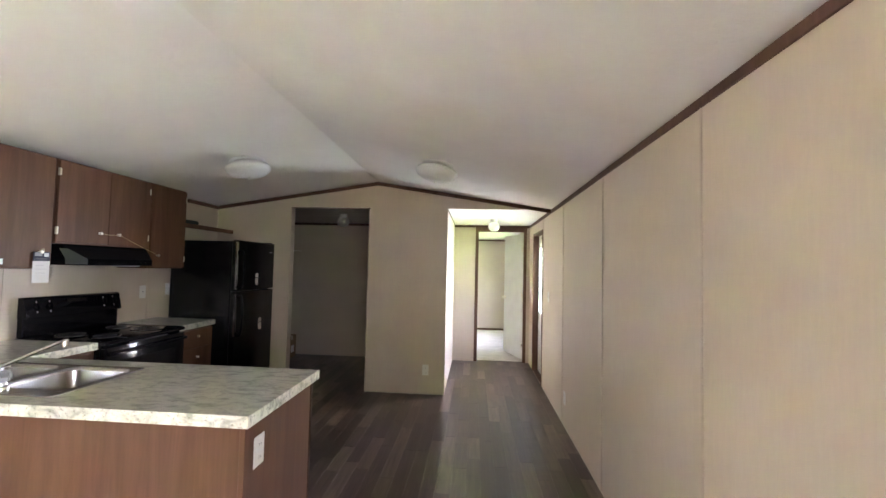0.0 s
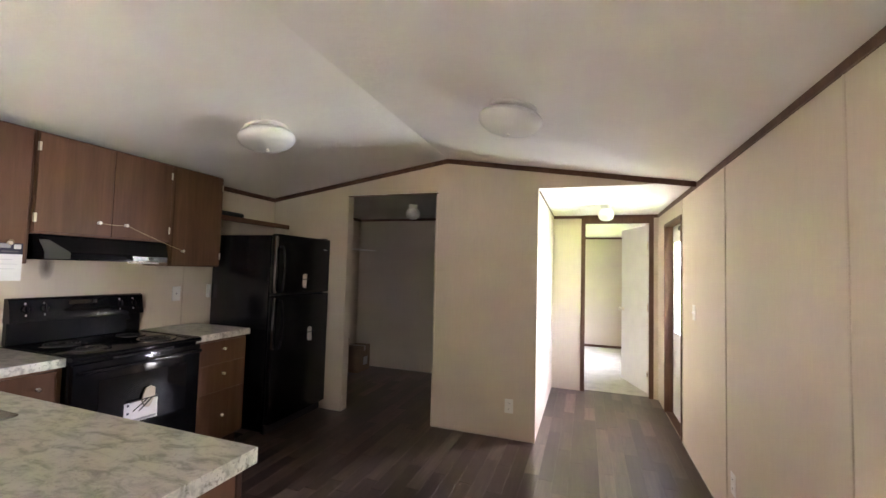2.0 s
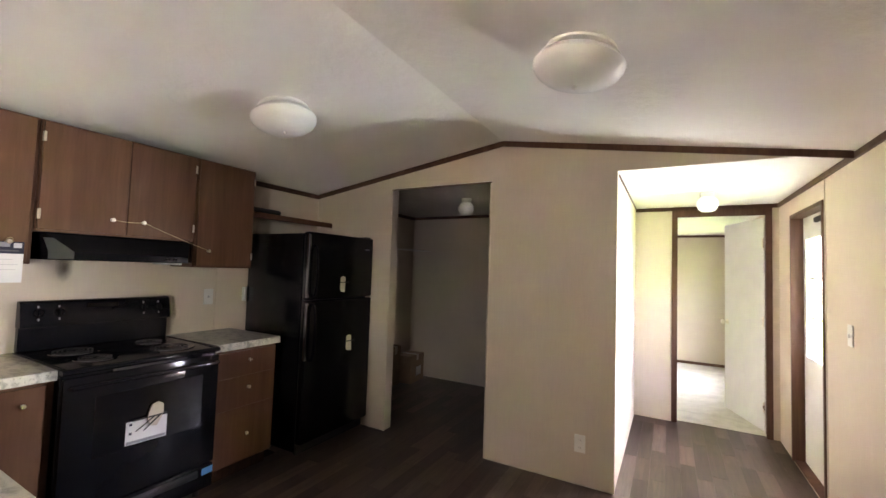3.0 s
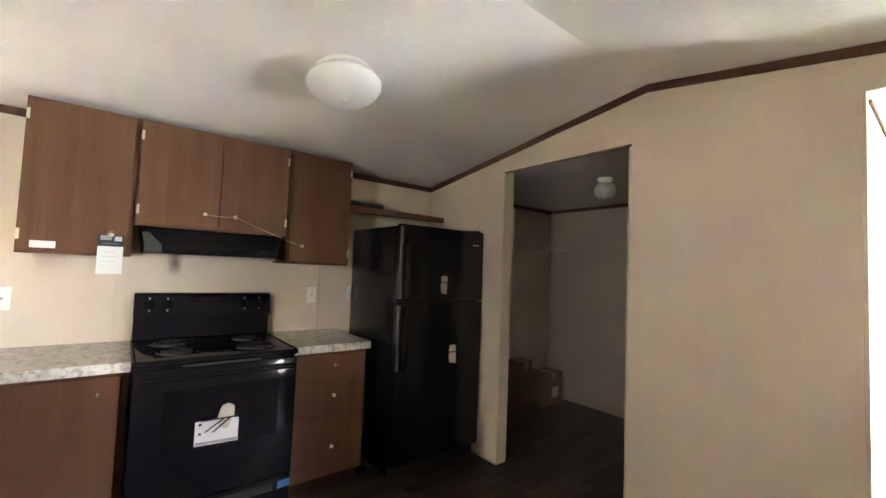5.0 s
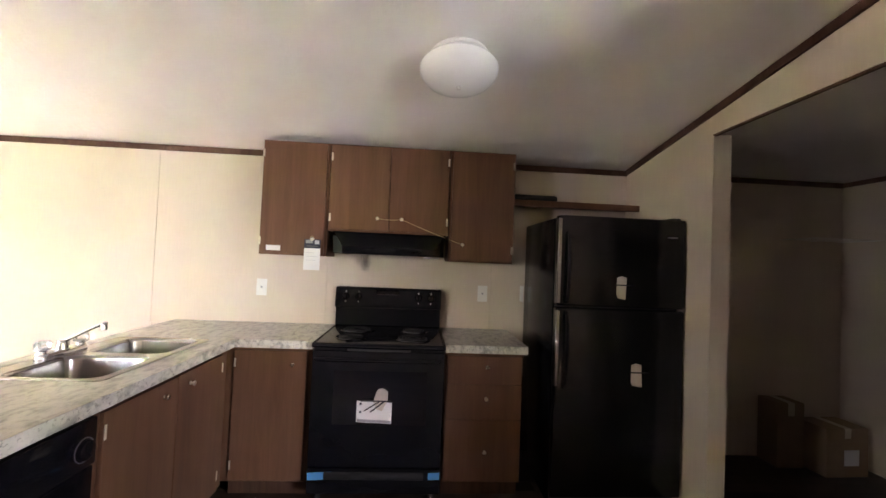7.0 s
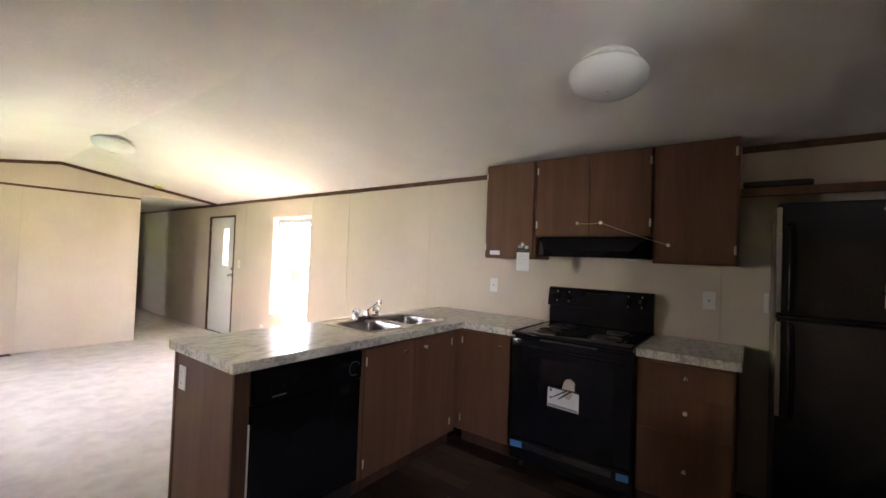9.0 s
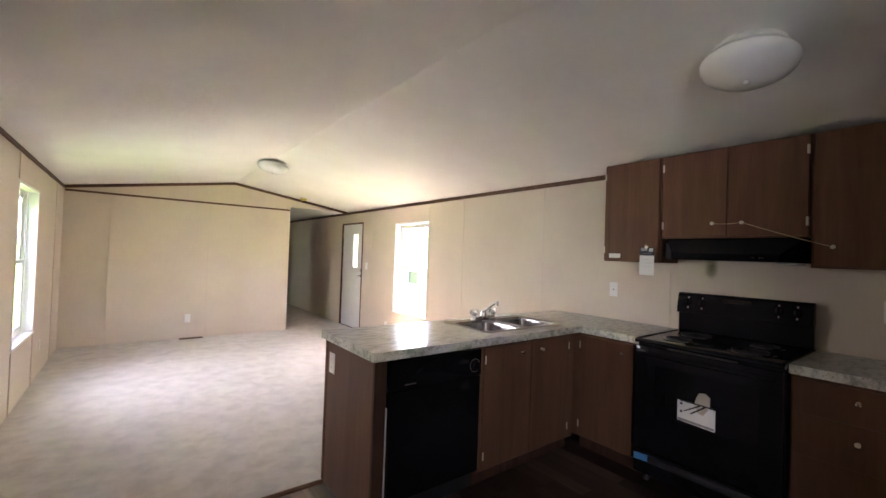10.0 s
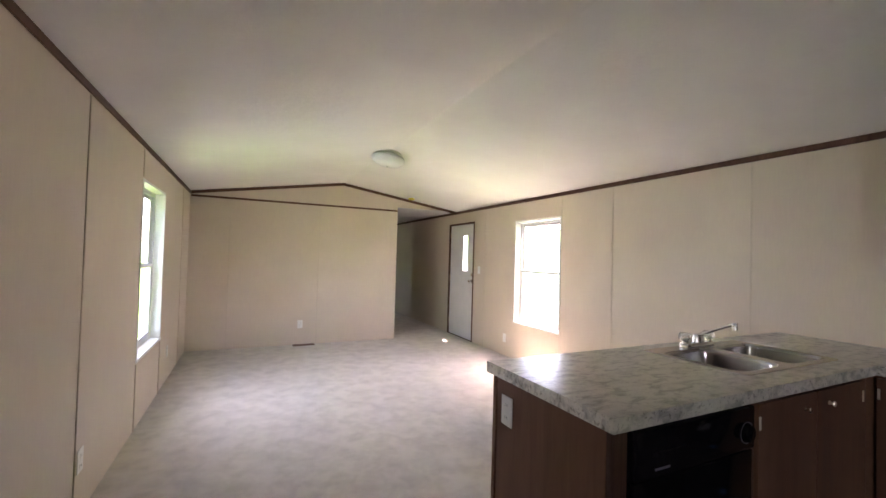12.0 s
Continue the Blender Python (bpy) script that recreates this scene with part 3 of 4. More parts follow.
for z in (0.25, 1.0, 1.75):
    part("hinge", box((WEST - 0.02, fy0 + 0.022, z - 0.045), (WEST - 0.012, fy0 + 0.05, z + 0.045), 0.002), HINGE, fd)

# back door in the hall, set deep, with a glazed upper half
hy0, hy1, _, hz = H_DOOR
hd = thing("door_2", (EAST + 0.06, (hy0 + hy1) / 2, 0), "white back door with a paned upper light, closed", "door")
hd["kind"] = "structure"
HL = (hy0 + 0.13, hy1 - 0.14, 0.86, 1.78)
leaf = part("door_leaf", slab((hy0 + 0.03, hy1 - 0.03), (0.012, hz - 0.03), [HL], "x", EAST + 0.072, EAST + 0.112, 0.002), WHITEPAINT, hd)
part("light_frame", slab((HL[0] - 0.025, HL[1] + 0.025), (HL[2] - 0.025, HL[3] + 0.025), [(HL[0] + 0.002, HL[1] - 0.002, HL[2] + 0.002, HL[3] - 0.002)], "x", EAST + 0.062, EAST + 0.072, 0.003), WHITEPAINT, leaf)
for k in (1, 2):
    z = HL[2] + (HL[3] - HL[2]) * k / 3
    part("glazing_bar", box((EAST + 0.080, HL[0] + 0.001, z - 0.009), (EAST + 0.100, HL[1] - 0.001, z + 0.009), 0.002), WHITEPAINT, leaf)
g = part("pane", box((EAST + 0.088, HL[0] + 0.001, HL[2] + 0.001), (EAST + 0.092, HL[1] - 0.001, HL[3] - 0.001)), GLASS, leaf, "clear glass")
g.visible_shadow = False
part("door_frame", slab((hy0, hy1), (0.0, hz), [(hy0 + 0.028, hy1 - 0.028, -1, hz - 0.028)], "x", EAST - 0.010, EAST + OUT, 0.002), TRIM, hd, "dark brown deep door frame")
part("threshold", box((EAST + 0.004, hy0 + 0.028, 0.0), (EAST + OUT, hy1 - 0.028, 0.011), 0.002), TRIM, hd)
part("door_handle", lathe([(0, 0), (0.03, 0), (0.03, 0.006), (0.012, 0.012), (0.012, 0.03), (0.026, 0.042), (0.026, 0.056), (0, 0.066)], (EAST + 0.072, hy0 + 0.10, 0.95), 20, Vector((-1, 0, 0)).to_track_quat("Z", "Y").to_matrix().to_4x4()), BRASS, leaf)

part("door_closer", box((EAST + 0.045, hy0 + 0.10, 1.885), (EAST + 0.070, hy0 + 0.42, 1.925), 0.006), BLACKMATTE, hd, "dark closer bar")

# bedroom door, standing open into the bedroom
bd = thing("door_3", (0.99, END + 0.06, 0), "white flush bedroom door standing open, brown frame", "door")
bd["kind"] = "structure"
part("door_frame", slab((0.222, 1.033), (0.0, 2.145), [(0.272, 0.985, -1, 2.055)], "y", END - 0.012, END, 0.002), TRIM, bd, "dark brown casing")
part("door_jamb", slab((0.227, 1.028), (0.0, 2.103), [(0.258, 0.997, -1, 2.07)], "y", END + 0.001, END + THIN + 0.012, 0.002), TRIM, bd, "dark brown jamb")
LEAN = 71.0
swing = Matrix.Translation((0.992, END + 0.125, 0)) @ pose(0, 0, 0, 0, 0, 180 - LEAN)
bm = box((0.0, -0.035, 0.02), (0.745, 0.0, 2.05), 0.003)
bmesh.ops.transform(bm, matrix=swing, verts=bm.verts)
leaf = part("door_leaf", bm, WHITEPAINT, bd, "white painted leaf")
for s in (1, -1):
    prof = [(0, 0), (0.03, 0), (0.03, 0.005), (0.011, 0.012), (0.011, 0.03), (0.024, 0.04), (0.026, 0.052), (0.018, 0.062), (0, 0.064)]
    bm = lathe(prof, (0, 0, 0), 18, Vector((0, s, 0)).to_track_quat("Z", "Y").to_matrix().to_4x4())
    bmesh.ops.translate(bm, verts=bm.verts, vec=(0.685, 0 if s > 0 else -0.035, 0.97))
    bmesh.ops.transform(bm, matrix=swing, verts=bm.verts)
    part("door_knob", bm, BRASS, leaf, "satin brass knob")
for z in (0.25, 1.05, 1.8):
    part("hinge", tube([(0.982, END + 0.116, z - 0.045), (0.982, END + 0.116, z + 0.045)], 0.008, 8), BRASS, bd)

# ---- kitchen ----
CT0, CT1 = 0.867, 0.912         # worktop underside and top
PEN_X = -0.606                  # end of the peninsula
PEN_S, PEN_N = 1.634, 2.322     # its two long edges
FRONT = -2.315                  # worktop front along the wall
R0, R1 = 2.768, 3.528           # range
SINK = (-2.285, -1.485, 1.715, 2.205)


def worktop():
    xs = [WEST, FRONT, PEN_X, SINK[0] + 0.012, SINK[1] - 0.012]
    ys = [PEN_S, PEN_N, R0 - 0.004, SINK[2] + 0.012, SINK[3] - 0.012]

    def keep(x, y):
        if SINK[0] + 0.012 < x < SINK[1] - 0.012 and SINK[2] + 0.012 < y < SINK[3] - 0.012:
            return False
        return y < PEN_N or x < FRONT
    e = 0.0016
    w = thing("worktop", (WEST, PEN_S, CT0), "grey-beige mottled laminate worktop with a sink cut-out", "countertop")
    part("deck", cells([WEST, FRONT - e, PEN_X - e] + xs[3:], [PEN_S + e, PEN_N - e, R0 - 0.004] + ys[3:], lambda x, y: keep(x, y) and (y < PEN_N - e or x < FRONT - e), "z", CT0, CT1), LAMINATE, w)
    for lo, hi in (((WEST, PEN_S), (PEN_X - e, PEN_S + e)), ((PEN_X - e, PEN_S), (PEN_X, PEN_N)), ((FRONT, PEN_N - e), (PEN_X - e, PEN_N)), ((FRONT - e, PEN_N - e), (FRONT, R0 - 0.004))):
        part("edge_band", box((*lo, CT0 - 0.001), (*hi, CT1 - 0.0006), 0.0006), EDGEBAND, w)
    w = thing("worktop", (WEST, R1, CT0), "short mottled laminate worktop beside the range", "countertop")
    f = FRONT - 0.01
    part("deck", box((WEST, R1 + 0.004, CT0), (f - e, 4.03 - e, CT1)), LAMINATE, w)
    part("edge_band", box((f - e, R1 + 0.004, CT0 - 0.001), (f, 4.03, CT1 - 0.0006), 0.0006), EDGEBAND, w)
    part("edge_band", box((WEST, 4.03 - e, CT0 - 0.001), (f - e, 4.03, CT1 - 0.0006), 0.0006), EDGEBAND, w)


worktop()


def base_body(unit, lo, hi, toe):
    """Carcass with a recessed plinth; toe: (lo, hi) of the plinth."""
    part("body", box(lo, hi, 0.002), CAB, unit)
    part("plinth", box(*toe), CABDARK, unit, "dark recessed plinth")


# peninsula: back and end panels, sink cabinet, dishwasher, corner cabinet
CF = PEN_N - 0.028              # cabinet front, towards the kitchen
back = thing("peninsula_panel", (-1.7, PEN_S + 0.03, 0), "brown wood-grain panel closing the peninsula's back", "panel")
part("board", box((WEST + 0.002, PEN_S + 0.026, 0.0), (PEN_X - 0.044, PEN_S + 0.044, CT0 - 0.001), 0.001), CAB, back)
part("corner_post", box((PEN_X - 0.044, PEN_S + 0.022, 0.0), (PEN_X - 0.022, PEN_S + 0.048, CT0 - 0.001), 0.002), CAB, back)
endp = thing("end_panel", (PEN_X - 0.03, 1.97, 0), "brown wood-grain end panel of the peninsula", "panel")
part("board", box((PEN_X - 0.040, PEN_S + 0.050, 0.0), (PEN_X - 0.026, CF - 0.022, CT0 - 0.001), 0.001), CAB, endp)
part("front_stile", box((-0.698, CF - 0.020, 0.0), (PEN_X - 0.024, CF, CT0 - 0.001), 0.002), CABDARK, endp, "darker front stile")
part("edge_strip", box((-0.704, CF - 0.004, 0.02), (-0.6985, CF + 0.006, 0.62), 0.001), WHITE, endp, "pale edge strip")

DW0, DW1 = -1.342, -0.706
dw = thing("dishwasher", ((DW0 + DW1) / 2, CF, 0), "black dishwasher under the peninsula worktop", "dishwasher")
part("tub", box((DW0 + 0.01, PEN_S + 0.07, 0.02), (DW1 - 0.01, CF - 0.03, CT0 - 0.004)), BLACKMATTE, dw)
part("door", box((DW0 + 0.006, CF - 0.028, 0.125), (DW1 - 0.006, CF + 0.012, 0.692), 0.006, 2), BLACK, dw)
panel = part("control_panel", box((DW0 + 0.006, CF - 0.028, 0.698), (DW1 - 0.006, CF + 0.020, 0.853), 0.008, 2), BLACK, dw)
part("dial", lathe([(0, 0), (0.033, 0), (0.030, 0.014), (0.026, 0.017), (0, 0.017)], (DW0 + 0.060, CF + 0.020, 0.762), 24, Vector((0, 1, 0)).to_track_quat("Z", "Y").to_matrix().to_4x4()), BLACKTEX, panel, "round black dial with a pale ring")
part("dial_ring", lathe([(0.036, 0), (0.039, 0), (0.039, 0.001), (0.036, 0.001), (0.036, 0)], (DW0 + 0.060, CF + 0.0205, 0.762), 28, Vector((0, 1, 0)).to_track_quat("Z", "Y").to_matrix().to_4x4()), DIMGREY, panel)
for k in range(4):
    part("button", box((DW1 - 0.10 - k * 0.035, CF + 0.020, 0.765), (DW1 - 0.075 - k * 0.035, CF + 0.025, 0.780), 0.002), BLACKTEX, panel)
part("maker_plate", box((DW1 - 0.16, CF + 0.020, 0.722), (DW1 - 0.09, CF + 0.0215, 0.729)), DIMGREY, dw)
part("kick_plate", box((DW0 + 0.012, CF - 0.07, 0.005), (DW1 - 0.012, CF - 0.06, 0.118), 0.002), BLACKMATTE, dw)

sc = thing("sink_cabinet", (-1.83, CF, 0), "brown wood-grain sink cabinet with two doors", "cabinet")
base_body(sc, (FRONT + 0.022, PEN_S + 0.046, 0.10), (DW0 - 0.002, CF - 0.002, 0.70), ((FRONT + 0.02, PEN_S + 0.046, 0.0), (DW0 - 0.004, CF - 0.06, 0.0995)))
part("top_rail", box((FRONT + 0.022, CF - 0.022, 0.701), (DW0 - 0.002, CF - 0.002, CT0 - 0.001)), CAB, sc)
for x0, x1, kx, hx in ((-1.792, -1.365, -1.695, -1.372), (-2.215, -1.798, -1.893, -2.205)):
    d = part("door", box((x0, CF - 0.0015, 0.115), (x1, CF + 0.016, CT0 - 0.018), 0.002), CAB, sc)
    knob_at(d, (kx, CF + 0.016, 0.79), (0, 1, 0), label="small satin metal knob")
    for z in (0.20, 0.78):
        part("hinge", box((hx - 0.005, CF + 0.016, z - 0.025), (hx + 0.005, CF + 0.020, z + 0.025), 0.001), HINGE, d)

BF = FRONT - 0.022              # cabinet fronts along the wall
cc = thing("corner_cabinet", (-2.6, 2.5, 0), "brown wood-grain corner cabinet with one door", "cabinet")
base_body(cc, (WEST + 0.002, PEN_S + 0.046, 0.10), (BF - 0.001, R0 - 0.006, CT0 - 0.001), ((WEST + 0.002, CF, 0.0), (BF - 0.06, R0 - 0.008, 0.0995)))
d = part("door", box((BF - 0.0005, CF + 0.025, 0.115), (BF + 0.016, R0 - 0.035, CT0 - 0.016), 0.002), CAB, cc)
knob_at(d, (BF + 0.016, 2.652, 0.775), (1, 0, 0), label="small satin metal knob")
for z in (0.20, 0.78):
    part("hinge", box((BF + 0.016, CF + 0.028, z - 0.025), (BF + 0.020, CF + 0.038, z + 0.025), 0.001), HINGE, d)

dr = thing("drawer_cabinet", (-2.6, 3.78, 0), "brown wood-grain drawer cabinet with three drawers", "cabinet")
base_body(dr, (WEST + 0.002, R1 + 0.008, 0.10), (BF - 0.011, 4.006, CT0 - 0.001), ((WEST + 0.002, R1 + 0.01, 0.0), (BF - 0.07, 4.004, 0.0995)))
for z0, z1, kz in ((0.682, 0.85, 0.787), (0.474, 0.681, 0.60), (0.115, 0.473, 0.288)):
    d = part("drawer_front", box((BF - 0.0105, R1 + 0.02, z0), (BF + 0.006, 3.995, z1 - 0.0005), 0.0005), CAB, dr)
    knob_at(d, (BF + 0.006, 3.785, kz), (1, 0, 0), label="small satin metal knob")

# sink
def sink():
    s = thing("kitchen_sink", (-1.885, 1.96, 0.75), "stainless steel double-bowl sink set in the worktop", "sink")
    zt = CT1 + 0.004
    bowls = [(-2.085, 1.985, 0.345, 0.37), (-1.685, 1.985, 0.345, 0.37)]
    bm = bmesh.new()
    es = []

    def ring(pts):
        vs = [bm.verts.new((x, y, zt)) for x, y in pts]
        es.extend(bm.edges.new((vs[i], vs[(i + 1) % len(vs)])) for i in range(len(vs)))
    cx, cy = (SINK[0] + SINK[1]) / 2, (SINK[2] + SINK[3]) / 2
    ring(rounded(cx, cy, SINK[1] - SINK[0] - 0.01, SINK[3] - SINK[2] - 0.01, 0.025))
    for b in bowls:
        ring(rounded(*b, 0.06))
    bmesh.ops.triangle_fill(bm, use_beauty=True, edges=es)
    lip = loft([[(x, y, z) for x, y in rounded(cx, cy, SINK[1] - SINK[0] - 0.01 + d, SINK[3] - SINK[2] - 0.01 + d, 0.025)] for d, z in ((0, zt), (0.006, zt - 0.001), (0.008, CT1 + 0.0005))], cap=False)
    me = bpy.data.meshes.new("lip")
    lip.to_mesh(me)
    lip.free()
    bm.from_mesh(me)
    part("rim", bm, STEEL, s)
    for b in bowls:
        x, y, w, h = b
        loops = [[(px, py, z) for px, py in rounded(x, y, w - d, h - d, max(0.03, 0.06 - d * 0.1))] for d, z in ((0, zt), (0.006, zt - 0.004), (0.012, zt - 0.02), (0.03, zt - 0.13), (0.05, zt - 0.155), (0.09, zt - 0.168), (0.16, zt - 0.172))]
        bowl = part("bowl", loft(loops), STEEL, s, "brushed steel bowl")
        part("drain", lathe([(0.055, 0.0), (0.052, 0.004), (0.04, 0.003), (0.036, -0.004), (0, -0.005)], (x, y, zt - 0.171), 24), CHROME, bowl)


sink()


def faucet():
    bx, by, z0 = -1.86, 1.762, CT1 + 0.0045
    f = thing("faucet", (bx, by, z0), "chrome two-handle faucet with clear acrylic knobs and a swung spout", "faucet")
    base = loft([[(x, y, z) for x, y in rounded(bx, by, 0.25 - d, 0.055 - d, 0.026 - d * 0.4)] for d, z in ((0, z0), (0, z0 + 0.012), (0.008, z0 + 0.022), (0.02, z0 + 0.026))])
    part("base_plate", base, CHROME, f)
    for dx in (-0.1, 0.1):
        part("stem", lathe([(0.02, 0), (0.016, 0.02), (0.012, 0.03), (0, 0.03)], (bx + dx, by, z0 + 0.022), 18), CHROME, f)
        prof = [(0, 0), (0.022, 0), (0.03, 0.006), (0.031, 0.03), (0.024, 0.042), (0, 0.044)]
        part("knob", lathe(prof, (bx + dx, by, z0 + 0.036), 8), ACRYLIC, f, "clear faceted acrylic knob")
    part("hub", lathe([(0.026, 0), (0.024, 0.03), (0.018, 0.045), (0, 0.046)], (bx, by, z0 + 0.022), 20), CHROME, f)
    tip = Vector((-1.755, 2.005, 1.075))
    pts = arc([(bx, by, z0 + 0.05), (bx + 0.004, by + 0.010, z0 + 0.062), tip + Vector((-0.010, -0.024, -0.006)), tip], 4)
    sp = part("spout", tube(pts, 0.0078, 12), CHROME, f)
    part("aerator", lathe([(0, 0), (0.0125, 0), (0.0135, 0.030), (0.009, 0.036), (0, 0.037)], tip + Vector((0.004, 0.008, -0.024)), 16), CHROME, sp)


faucet()

# range
def cooker():
    X0, XF = WEST + 0.01, -2.275
    c = thing("electric_range", (-2.6, 3.148, 0), "black electric coil range with labels taped to its oven door", "range")
    part("body", box((X0, R0 + 0.002, 0.05), (XF - 0.03, R1 - 0.002, 0.885), 0.004), BLACK, c)
    part("cooktop", prism([(X0, 0.886), (XF, 0.886), (XF + 0.012, 0.892), (XF + 0.012, 0.906), (XF, 0.916), (X0, 0.916)], "y", R0 - 0.002, R1 + 0.002, 0.003), BLACK, c)
    # backguard: a leaning panel above a set-back riser
    part("riser", box((X0, R0 + 0.004, 0.917), (X0 + 0.045, R1 - 0.004, 1.06), 0.004), BLACK, c)
    guard = part("control_panel", prism([(X0, 1.05), (X0 + 0.075, 1.05), (X0 + 0.075, 1.07), (X0 + 0.05, 1.185), (X0 + 0.035, 1.195), (X0, 1.195)], "y", R0 + 0.001, R1 - 0.001, 0.003), BLACK, c)
    lean = Vector((0.977, 0, 0.212))
    rot = lean.to_track_quat("Z", "Y").to_matrix().to_4x4()
    for y in (R0 + 0.075, R0 + 0.165, R1 - 0.165, R1 - 0.075):
        kc = Vector((X0 + 0.062, y, 1.128))
        k = part("dial", lathe([(0, 0), (0.024, 0), (0.022, 0.012), (0.019, 0.016), (0, 0.016)], kc, 24, rot), BLACKTEX, guard, "round black dial")
        bm = box((-0.005, -0.022, 0.014), (0.005, 0.022, 0.026), 0.002)
        bmesh.ops.transform(bm, matrix=Matrix.Translation(kc) @ rot, verts=bm.verts)
        part("grip", bm, BLACK, k)
        for dz in (-0.036, 0.034):
            p = kc + Vector((-0.212 * dz * 1.02, 0, dz))
            bm = box((-0.004, -0.006, -0.0005), (0.004, 0.006, 0.001))
            bmesh.ops.transform(bm, matrix=Matrix.Translation(p) @ rot, verts=bm.verts)
            part("mark", bm, GREY, guard, "pale printed mark")
    for y0, y1, dz, h in ((3.105, 3.185, -0.032, 0.006), (3.09, 3.11, 0.012, 0.005), (3.125, 3.14, 0.012, 0.005), (3.15, 3.165, 0.012, 0.005), (3.18, 3.2, 0.012, 0.005)):
        p = Vector((X0 + 0.0625 - 0.217 * dz, 0, 1.128 + dz))
        bm = box((-h / 2, y0, -0.0005), (h / 2, y1, 0.001))
        bmesh.ops.transform(bm, matrix=Matrix.Translation(p) @ rot, verts=bm.verts)
        part("mark", bm, GREY, guard, "pale printed mark")
    part("clock", box((X0 + 0.055, 3.06, 1.146), (X0 + 0.0585, 3.22, 1.172)), GLASSBLACK, guard)
    part("vent_slot", box((XF + 0.0005, R0 + 0.20, 0.874), (XF + 0.011, R1 - 0.20, 0.884), 0.001), BLACKMATTE, c)
    for y in (R0 + 0.004, R1 - 0.012):
        part("cooktop_rim", box((X0 + 0.07, y, 0.9165), (XF - 0.01, y + 0.008, 0.920), 0.001), BLACK, c, "raised glossy rim")
    # burners
    for x, y, r in ((-2.72, 2.96, 0.095), (-2.45, 2.96, 0.075), (-2.72, 3.34, 0.075), (-2.45, 3.34, 0.095)):
        b = part("drip_pan", lathe([(r + 0.022, 0.0), (r + 0.02, 0.004), (r + 0.012, 0.004), (r - 0.005, -0.001), (0.02, -0.002), (0, -0.002)], (x, y, 0.918), 32), PAN, c, "dark bright-metal drip pan")
        turns = 4
        pts = [(x + (0.018 + (r - 0.018) * k / 96) * math.cos(turns * 2 * math.pi * k / 96), y + (0.018 + (r - 0.018) * k / 96) * math.sin(turns * 2 * math.pi * k / 96), 0.9235) for k in range(97)]
        part("coil", tube(pts, 0.0038, 6), COIL, b, "dark spiral heating coil")
    # oven door with window and handle
    door = part("oven_door", box((XF - 0.028, R0 + 0.004, 0.222), (XF + 0.010, R1 - 0.004, 0.872), 0.006, 2), BLACK, c)
    part("oven_window", box((XF + 0.010, R0 + 0.13, 0.46), (XF + 0.0125, R1 - 0.10, 0.765), 0.001), GLASSBLACK, door, "dark oven glass")
    hx = XF + 0.052
    part("handle", tube(arc([(XF + 0.01, R0 + 0.03, 0.826), (hx - 0.006, R0 + 0.035, 0.832), (hx, R0 + 0.09, 0.834), (hx + 0.006, 3.148, 0.834), (hx, R1 - 0.09, 0.834), (hx - 0.006, R1 - 0.035, 0.832), (XF + 0.01, R1 - 0.03, 0.826)], 6), 0.013, 12), BLACK, door, "curved black bar handle")
    dr = part("drawer", box((XF - 0.028, R0 + 0.004, 0.07), (XF + 0.008, R1 - 0.004, 0.212), 0.006, 2), BLACK, c)
    part("finger_rail", prism([(XF + 0.008, 0.150), (XF + 0.020, 0.158), (XF + 0.020, 0.188), (XF + 0.008, 0.196)], "y", R0 + 0.10, R1 - 0.10, 0.002), BLACKMATTE, dr)
    for y in (R0 + 0.05, R1 - 0.05):
        for x in (X0 + 0.06, XF - 0.08):
            part("foot", lathe([(0.018, 0), (0.018, 0.03), (0.012, 0.05), (0, 0.05)], (x, y, 0.0), 12), BLACKMATTE, c)
    return XF + 0.0125


OVEN = cooker()
bk = thing("instruction_card", (OVEN, 3.135, 0.47), "white printed card strapped to the oven door", "card")
part("sheet", prism([(3.035, 0.478), (3.233, 0.470), (3.233, 0.588), (3.035, 0.597)], "x", OVEN + 0.001, OVEN + 0.004), PAPER, bk)
for y, z in ((3.05, 0.574), (3.05, 0.528)):
    part("print_mark", box((OVEN + 0.004, y, z), (OVEN + 0.0046, y + 0.013, z + 0.013)), NAVY, bk)
part("print_bar", prism([(3.04, 0.481), (3.228, 0.474), (3.228, 0.488), (3.04, 0.495)], "x", OVEN + 0.004, OVEN + 0.0046), GREY, bk)
part("packing_pad", prism([(3.128, 0.596), (3.142, 0.645), (3.152, 0.666), (3.182, 0.672), (3.208, 0.655), (3.208, 0.603), (3.178, 0.545), (3.148, 0.553)], "x", OVEN + 0.006, OVEN + 0.016, 0.002), CARDLIGHT, bk, "buff card pad")
part("strap", box((OVEN + 0.016, 3.058, 0.598), (OVEN + 0.019, 3.225, 0.605)), BLACKMATTE, bk, "dark packing strap")
part("strap", prism([(3.073, 0.545), (3.081, 0.543), (3.163, 0.595), (3.158, 0.601)], "x", OVEN + 0.016, OVEN + 0.018), BLACKMATTE, bk, "dark packing strap")
part("strap", prism([(3.108, 0.539), (3.117, 0.537), (3.193, 0.597), (3.183, 0.601)], "x", OVEN + 0.0165, OVEN + 0.0185), BLACKMATTE, bk, "dark packing strap")
for y0, y1, z0, z1, tilt in ((2.776, 2.905, 0.146, 0.188, 0.008), (3.455, 3.522, 0.152, 0.192, 0.004)):
    single("tape_piece", prism([(y0, z0), (y1, z0 + tilt), (y1, z1 + tilt), (y0, z1)], "x", OVEN - 0.0040, OVEN - 0.0032), TAPE, "piece of blue masking tape on the range front", "tape", "tape on the range")

